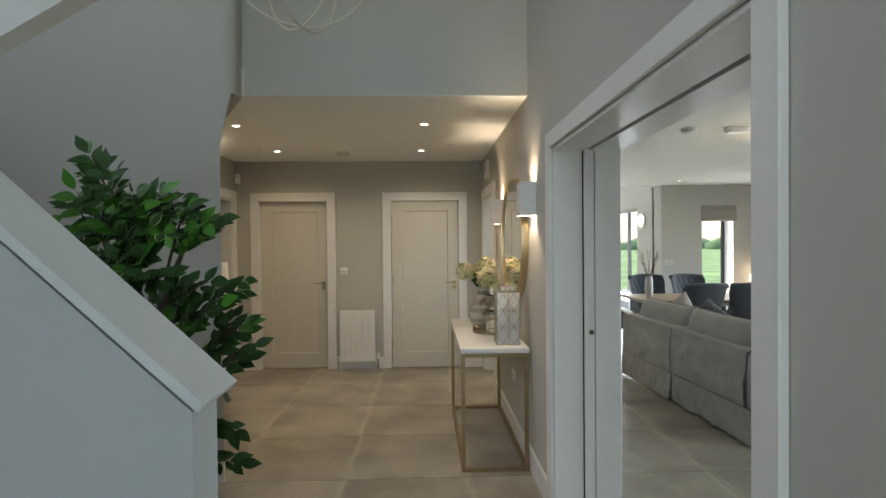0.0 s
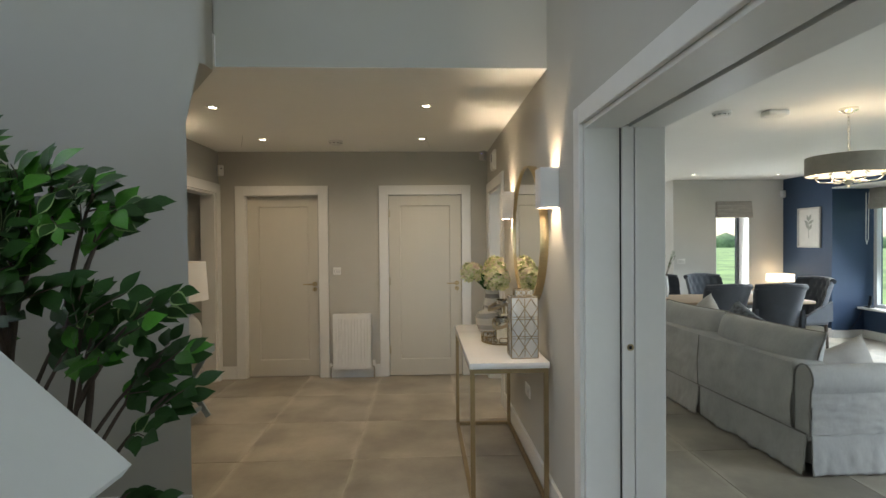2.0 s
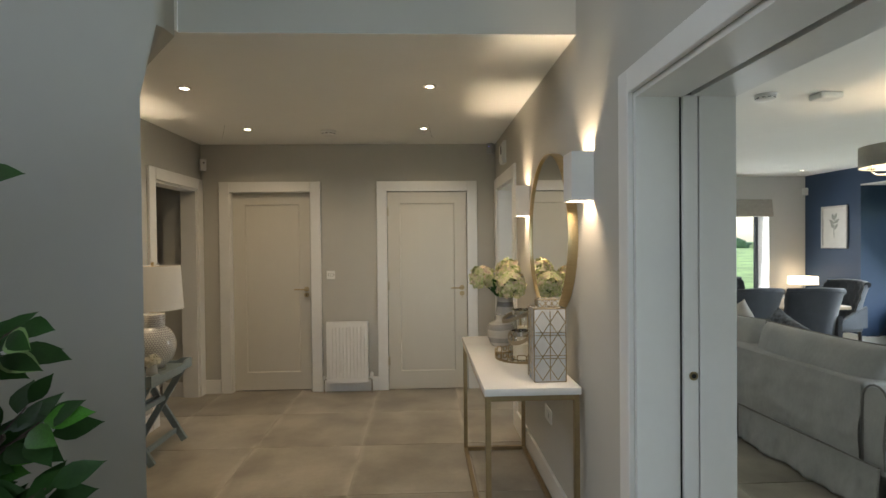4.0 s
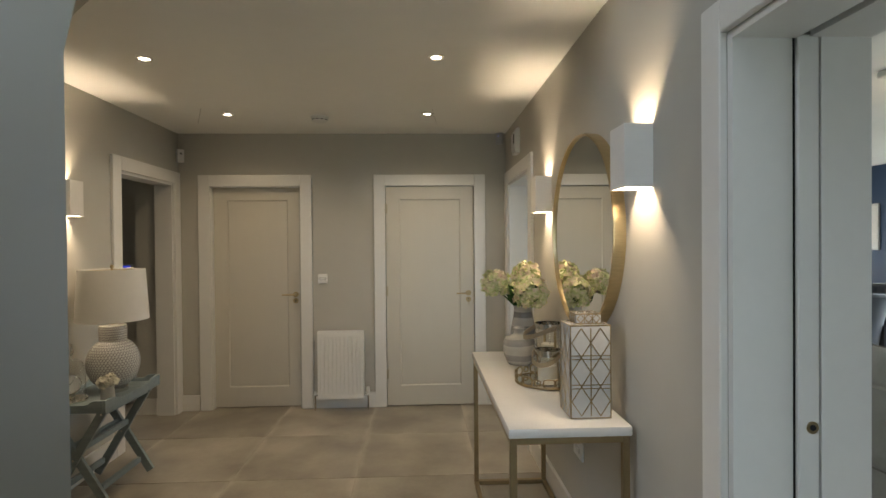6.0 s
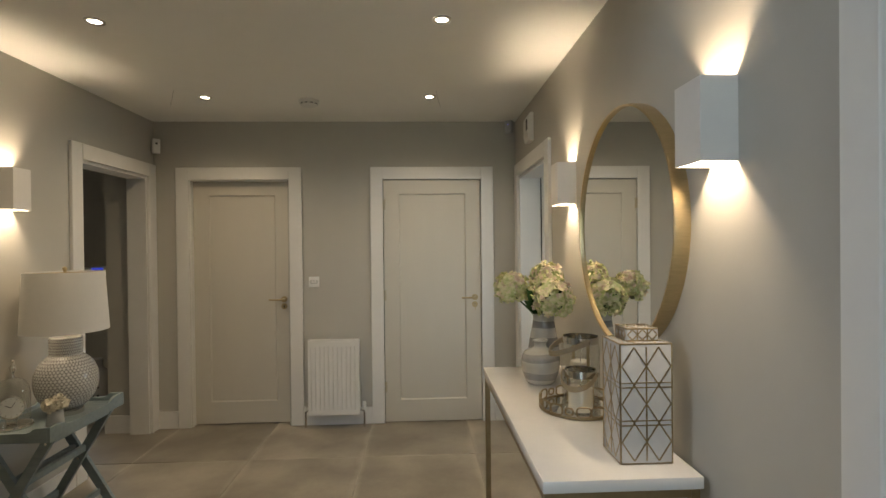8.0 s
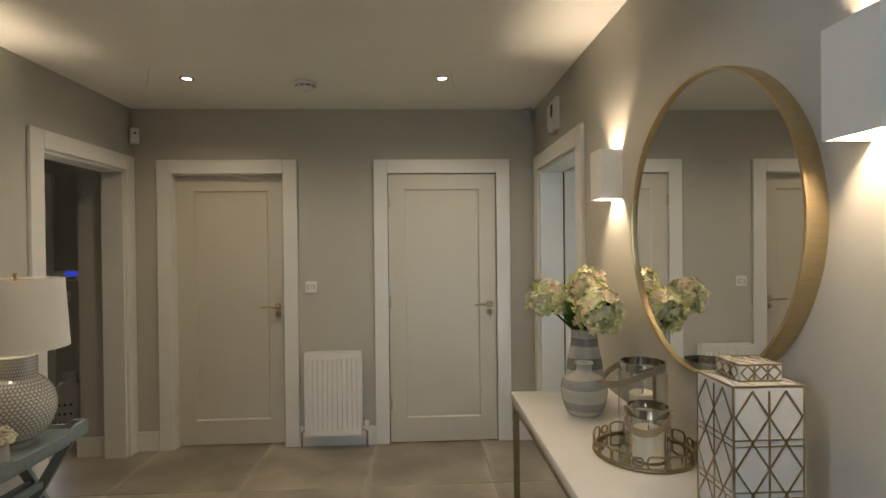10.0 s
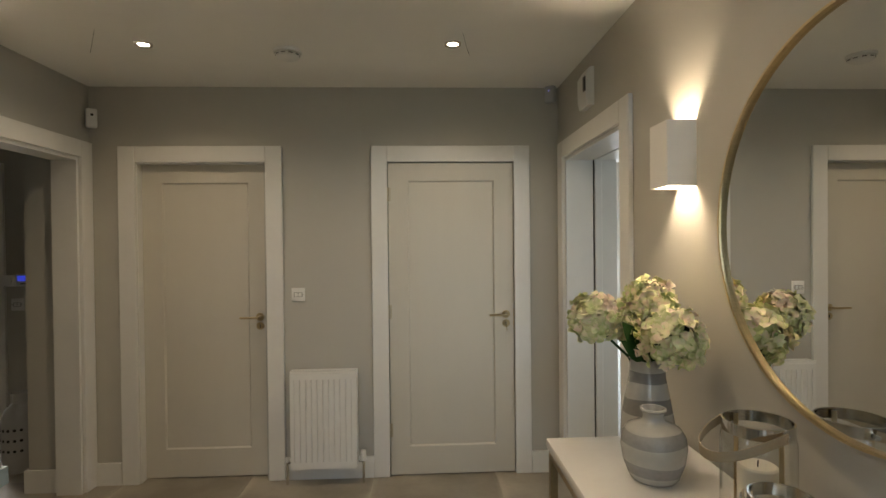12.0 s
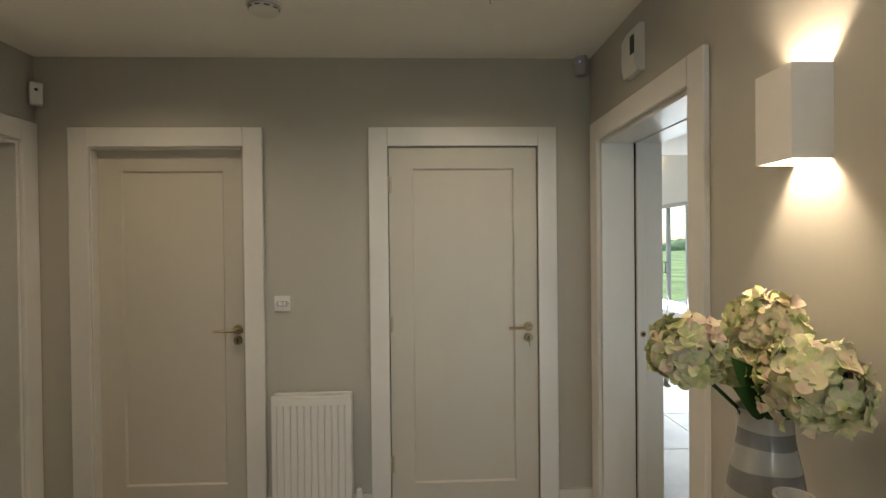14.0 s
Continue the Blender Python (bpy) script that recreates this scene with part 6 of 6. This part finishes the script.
# ---- windows, blinds, outside doors ----
BLIND = mat("grey_linen_blind", (0.36, 0.34, 0.31), 0.9, vary=0.08, scale=20, bump=0.15, bump_scale=200)


def window(name, label, x0, x1, y0, y1, z0, z1, along, bars=(), frame_mat=TRIM, fw=0.05):
    """A framed pane in the slab x0..x1, y0..y1; bars: fractions of the width at which an upright stands."""
    w = tagged(new(name), label, "window", kind="structure")
    def P(u0, u1, d0, d1, za, zb):
        if along == "x":
            return (x0 + u0, x0 + u1, y0 + d0, y0 + d1, za, zb)
        return (x0 + d0, x0 + d1, y0 + u0, y0 + u1, za, zb)
    L, D = ((x1 - x0), (y1 - y0)) if along == "x" else ((y1 - y0), (x1 - x0))
    for r in ((0, fw, 0, D, z0, z1), (L - fw, L, 0, D, z0, z1), (fw, L - fw, 0, D, z0, z0 + fw), (fw, L - fw, 0, D, z1 - fw, z1)):
        part("window_frame", box(bmesh.new(), *P(*r), 0.003, 1), frame_mat, w)
    edges = [fw] + [b * L for b in bars] + [L - fw]
    for b in bars:
        part("mullion", box(bmesh.new(), *P(b * L - fw / 2, b * L + fw / 2, 0, D, z0 + fw, z1 - fw), 0.003, 1), frame_mat, w)
    for a, b in zip(edges, edges[1:]):
        g = part("pane", box(bmesh.new(), *P(a, b, D * 0.45, D * 0.55, z0 + fw, z1 - fw)), GLASS, w)
        g.visible_shadow = False
    return w


PALEFRAME = mat("pale_grey_frame", (0.48, 0.48, 0.46), 0.45, vary=0.04)
window("window_1", "tall narrow window in the dining wall", 5.41, 6.0, LY + 0.27, LY + 0.33, 0.20, 2.15, "x", (), FRAMEDARK)
structure("window_lining_1", boxes((5.992, 6.0, LY, LY + 0.27, 0.2, 2.15), (5.41, 5.418, LY, LY + 0.27, 0.2, 2.15), (5.39, 6.02, LY - 0.02, LY + 0.27, 0.2, 0.215)), TRIM, "white window reveal and sill", "trim")
window("window_2", "wide white-framed window in the blue bay", BX + 0.10, BX + 0.17, BY0, BY1 - 0.06, 0.46, 2.25, "y", (0.35, 0.68), TRIM, 0.06)
structure("bay_soffit", boxes((LX, BX + 0.1, BY0, BY1, 2.27, 2.288)), TRIM, "white soffit of the window bay", "trim")
structure("window_sill_bay", boxes((BX - 0.10, BX + 0.10, BY0, BY1, 0.44, 0.47)), TRIM, "white window sill", "trim")
window("window_3", "wide white-framed living room window", LX + 0.1, LX + 0.17, 3.0, 5.4, 0.5, 2.2, "y", (0.5,), TRIM, 0.06)
window("window_4", "glazed sunroom doors in a slim pale frame", SX + 0.08, SX + 0.15, 12.45, 16.4, 0.0, 2.2, "y", (0.17, 0.34, 0.51, 0.69, 0.845), PALEFRAME, 0.055)
window("window_5", "black-framed glazed back door", -5.3, -3.45, 10.95, 11.02, 0.0, 2.10, "x", (0.453,), FRAMEDARK, 0.07)
structure("window_rail_5", boxes((-5.23, -3.52, 10.945, 10.98, 1.06, 1.14), (-5.23, -3.52, 10.95, 10.98, 0.07, 1.06)), FRAMEDARK, "black door rail and lower panel", "trim")
structure("trim_lobby_door", boxes((-2.83, -2.735, 9.03, 9.05, 0.0, 2.12), (XW, -2.83, 9.03, 9.05, 2.03, 2.12)), TRIM, "shaded white door surround", "trim")
window("window_8", "tall landing window beside the stair", XW - 0.16, XW - 0.10, 3.7, 5.2, 2.85, 4.55, "y", (0.5,), FRAMEDARK, 0.06)
window("window_7", "glazed entrance door and side lights", -0.9, 1.0, -0.62, -0.56, 0.0, 2.25, "x", (0.25, 0.75), FRAMEDARK, 0.06)
window("window_6", "high stair window over the entrance", -1.1, 1.13, -0.62, -0.56, 3.2, 5.0, "x", (0.5,), FRAMEDARK, 0.06)

dh = thing("door_pull", "dark pull handles on the sunroom door", "door handle", (SX + 0.055, 15.175, 1.03))
for s in (-1, 1):
    part("grip", tube(bmesh.new(), [(0.02, s * 0.06, -0.10), (-0.03, s * 0.06, -0.10), (-0.03, s * 0.06, 0.10), (0.02, s * 0.06, 0.10)], 0.010, 8), FRAMEDARK, dh)


def roman_blind(x0, x1, y0, y1, z0, z1, along, folds=4):
    b = thing("roman_blind", "grey linen roman blind drawn up in folds", "blind")
    for k in range(folds):
        t0, t1 = k / folds, (k + 1) / folds
        za, zb = z1 - (z1 - z0) * t1, z1 - (z1 - z0) * t0
        d = 0.012 + 0.010 * k
        bm = bmesh.new()
        if along == "x":
            box(bm, x0, x1, y0 - d, y1, za + 0.002, zb + 0.012, 0.010, 3)
        else:
            box(bm, x0 - d, x1, y0, y1, za + 0.002, zb + 0.012, 0.010, 3)
        part("fold", bm, BLIND, b)
    return b


roman_blind(5.40, 6.02, LY - 0.035, LY - 0.005, 1.88, 2.15, "x")
roman_blind(BX + 0.02, BX + 0.06, BY0, BY1 - 0.08, 1.95, 2.25, "y")
bm = bmesh.new()
cord = thing("blind_cord", "white beaded blind chain hanging in the bay", "blind chain")
tube(bm, [(BX - 0.02, BY1 - 0.06, 2.2), (BX - 0.03, BY1 - 0.07, 1.5), (BX - 0.03, BY1 - 0.085, 1.42), (BX - 0.02, BY1 - 0.10, 1.5), (BX - 0.01, BY1 - 0.10, 2.2)], 0.006, 6)
part("chain", bm, PLASTIC, cord)
ph = thing("cordless_phone", "black cordless phone standing on the bay sill", "phone", (BX - 0.03, BY1 - 0.14, 0.47))
part("cradle", box(bmesh.new(), -0.04, 0.04, -0.045, 0.045, 0, 0.03, 0.008, 2), DARK, ph)
part("receiver", place(box(bmesh.new(), -0.012, 0.012, -0.025, 0.025, 0.0, 0.16, 0.008, 2), pose(0, 0, 0.022, 0, 8, 0)), DARK, ph)
wire = thing("phone_wire", "thin black wire trailing down from the sill", "cable")
part("wire", tube(bmesh.new(), [(BX - 0.06, BY1 - 0.1, 0.475), (BX - 0.105, BY1 - 0.08, 0.40), (BX - 0.12, BY1 - 0.04, 0.28), (7.0 - 0.15, BY1 - 0.03, 0.12), (LX + 0.05, BY1 - 0.03, 0.125)], 0.005, 6), DARK, wire)

# ---- picture, sensors, lamps in the living room ----
PAPER = mat("pale_print_paper", (0.60, 0.59, 0.55), 0.7, vary=0.05, scale=10)
PFRAME = mat("silver_wood_frame", (0.50, 0.49, 0.46), 0.4, vary=0.1, scale=30)
INK = mat("grey_botanical_ink", (0.30, 0.31, 0.28), 0.8, vary=0.2, scale=40)
pc = thing("framed_picture", "small framed botanical print on the navy wall", "picture", (LX, 10.80, 1.69))
for r in ((-0.03, 0, -0.24, -0.21, -0.32, 0.32), (-0.03, 0, 0.21, 0.24, -0.32, 0.32), (-0.03, 0, -0.21, 0.21, -0.32, -0.29), (-0.03, 0, -0.21, 0.21, 0.29, 0.32)):
    part("frame_bar", box(bmesh.new(), *r, 0.004, 1), PFRAME, pc)
part("mount", box(bmesh.new(), -0.012, -0.004, -0.21, 0.21, -0.29, 0.29), PAPER, pc)
bm = bmesh.new()
tube(bm, [(-0.0135, 0.0, -0.16), (-0.0135, 0.01, 0.0), (-0.0135, -0.01, 0.14)], 0.004, 5)
for k, (a, z) in enumerate(((0.9, -0.02), (2.2, -0.04), (0.6, 0.05), (2.6, 0.06), (1.2, 0.10), (2.0, 0.11))):
    leaf_mesh(bm, (-0.014, 0.0, z), (0, math.cos(a), math.sin(a)), (-1, 0, 0), 0.12, 0.05, 0.0, 0.0)
part("print", bm, INK, pc)
sn = thing("alarm_sensor", "small white alarm sensor high in the dining corner", "sensor", (LX - 0.04, LY - 0.05, 2.28))
part("case", box(bmesh.new(), -0.035, 0.035, -0.03, 0.03, -0.06, 0.06, 0.01, 2), PLASTIC, sn)

sb = thing("sideboard", "low white sideboard below the dining window", "sideboard", (6.20, 11.17, -0.06))
part("body", box(bmesh.new(), -0.36, 0.36, -0.2, 0.2, 0.11, 0.72, 0.006, 1), TRIM, sb)
part("top", box(bmesh.new(), -0.38, 0.38, -0.22, 0.21, 0.72, 0.75, 0.006, 2), OAK, sb)
part("plinth", box(bmesh.new(), -0.34, 0.34, -0.18, 0.19, 0.06, 0.11), TRIM, sb)
for s in (-1, 1):
    d = part("door", box(bmesh.new(), min(s * 0.005, s * 0.35), max(s * 0.005, s * 0.35), -0.215, -0.2, 0.13, 0.70, 0.004, 1), TRIM, sb)
    part("knob", tube(bmesh.new(), [(s * 0.04, -0.235, 0.45), (s * 0.04, -0.215, 0.45)], 0.012, 12), CHROME, d)
LIT = glow("lit_lamp_shade", (1.0, 0.88, 0.66), 1.3)
tl = thing("table_lamp", "small lit lamp with a shallow cream drum shade", "table lamp", (6.36, 11.14, 0.69))
bm = bmesh.new()
lathe(bm, [(0, 0), (0.07, 0), (0.07, 0.012), (0.012, 0.02), (0.010, 0.12), (0, 0.12)], 24)
part("base", bm, CHROME, tl)
bm = bmesh.new()
lathe(bm, [(0.205, 0.115), (0.20, 0.235), (0.197, 0.235), (0.202, 0.115), (0.205, 0.115)], 40)
part("shade", bm, LIT, tl, "glowing cream shade")
point_lamp("small_lamp_bulb", (6.36, 11.14, 0.87), 1.5, size=0.04)

wl = thing("wall_light", "round white glowing wall light by the sunroom doors", "wall light", (SX, 12.17, 1.93))
bm = bmesh.new()
lathe(bm, [(0, 0), (0.15, 0), (0.15, 0.03), (0.13, 0.045), (0, 0.045)], 36)
part("rim", place(bm, pose(0, 0, 0, 0, -90, 0)), CHROME, wl)
bm = bmesh.new()
lathe(bm, [(0, 0.0455), (0.125, 0.0455), (0.115, 0.055), (0, 0.06)], 36)
part("diffuser", place(bm, pose(0, 0, 0, 0, -90, 0)), glow("white_diffuser", (1, 0.98, 0.94), 1.2), wl)
wl = thing("sunroom_sconce", "small lit white wall lamp over the sunroom doors", "wall light", (SX, 15.4, 2.84))
part("shell", box(bmesh.new(), -0.12, 0, -0.06, 0.06, -0.09, 0.09, 0.01, 2), PLASTIC, wl)
point_lamp("sunroom_lamp", (SX - 0.15, 15.4, 3.0), 3, size=0.05)

# ---- back lobby ----
th = thing("thermostat", "white heating controller with a blue lit display", "thermostat", (-2.585, 9.05, 1.29))
part("case", box(bmesh.new(), -0.065, 0.065, -0.03, 0, -0.045, 0.045, 0.006, 2), PLASTIC, th)
part("display", box(bmesh.new(), -0.05, 0.05, -0.033, -0.029, -0.008, 0.032), glow("blue_display", (0.03, 0.045, 0.42), 0.7), th)
part("button_row", box(bmesh.new(), -0.03, 0.03, -0.033, -0.029, -0.03, -0.022), DARK, th)
td = thing("dial_thermostat", "white dial thermostat beside the heating controller", "thermostat", (-2.697, 9.05, 1.285))
part("case", box(bmesh.new(), -0.038, 0.038, -0.025, 0, -0.04, 0.04, 0.006, 2), PLASTIC, td)
part("dial", tube(bmesh.new(), [(0, -0.036, 0), (0, -0.025, 0)], 0.024, 24), PLASTIC, td)
switch_plate("light_switch", "white switch plate below the controller", (-2.655, 9.05, 1.115), 0)
fv = thing("floor_vase", "pierced white floor vase in the lobby", "vase", (-2.535, 8.90, 0))
bm = bmesh.new()
lathe(bm, [(0, 0), (0.09, 0), (0.115, 0.10), (0.115, 0.34), (0.09, 0.42), (0.05, 0.46), (0.05, 0.52), (0.056, 0.53), (0.04, 0.52), (0, 0.45)], 32)
part("body", bm, WHITEGLAZE, fv)
for k in range(5):
    a = -1.57 + (k - 2) * 0.32
    for j in range(3):
        r = 0.1162
        z = 0.16 + 0.07 * j
        part("piercing", tube(bmesh.new(), [(r * math.cos(a), r * math.sin(a), z), ((r - 0.01) * math.cos(a), (r - 0.01) * math.sin(a), z)], 0.010, 8), DARK, fv)

# ---- fine cobweb threads below the hall ceiling ----
for x, y, dx in ((0.43, 7.75, 0.03), (-1.30, 7.75, -0.02)):
    cw = thing("ceiling_thread", "thin dark thread hanging at the hall ceiling", "thread", (x, y, HC))
    part("thread", tube(bmesh.new(), [(0, 0, 0), (dx * 0.3, 0, -0.04), (dx, 0.0, -0.11)], 0.0008, 4), SLOT, cw)

# ---- outdoors ----
rh = random.Random(12)
bm = bmesh.new()
for k in range(520):
    a = rh.uniform(0, 6.283)
    d = rh.uniform(110, 150)
    r = rh.uniform(1.6, 3.2)
    m = pose(4 + d * math.cos(a), 10 + d * math.sin(a), -0.2) @ Matrix.Diagonal((r * 1.6, r * 1.6, r * rh.uniform(0.5, 1.0), 1))
    bmesh.ops.create_icosphere(bm, subdivisions=1, radius=1.0, matrix=m)
for v in bm.verts:
    v.co += Vector((rh.uniform(-.5, .5), rh.uniform(-.5, .5), rh.uniform(-.4, .4)))
hd_ = link("hedgerow", bm, HEDGE, 180)
tagged(hd_, "distant uneven green hedgerow beyond the meadow", "hedge", kind="stuff")
PAVE = mat("pale_patio_paving", (0.42, 0.41, 0.39), 0.8, vary=0.1, scale=3)
structure("pavement", boxes((SX + 0.25, 9.0, 11.7, 19.0, -0.34, -0.05), (-6.0, XW - 0.2, 6.0, 12.0, -0.34, -0.05), (XW - 0.2, -1.0, 9.3, 12.5, -0.34, -0.05)), PAVE, "pale paved terrace outside the doors", "pavement")

# ---- floor tiles ----
bm = bmesh.new()
g = 0.0028
box(bm, -TX / 2 + g, TX / 2 - g, -TY / 2 + g, TY / 2 - g, -0.012, 0.0, 0.0015, 1)
tile_mesh = link("tile", bm, TILE)
proto = tile_mesh.data
bpy.data.objects.remove(tile_mesh)
for i in range(-8, 10):
    for j in range(-11, 13):
        x, y = X0 + (i + 0.5) * TX, Y0 + (j + 0.5) * TY
        hall = -3.6 < x < 1.45 and -0.5 < y < 9.0
        living = 1.1 < x < 7.0 and 0.6 < y < 11.7
        sunroom = 1.1 < x < 5.0 and 11.0 < y < 16.9
        utility = -6.0 < x < -2.3 and 8.6 < y < 11.2
        if hall or living or sunroom or utility:
            t = new("tile", proto)
            t.location, t.parent = (x, y, 0.0), floor
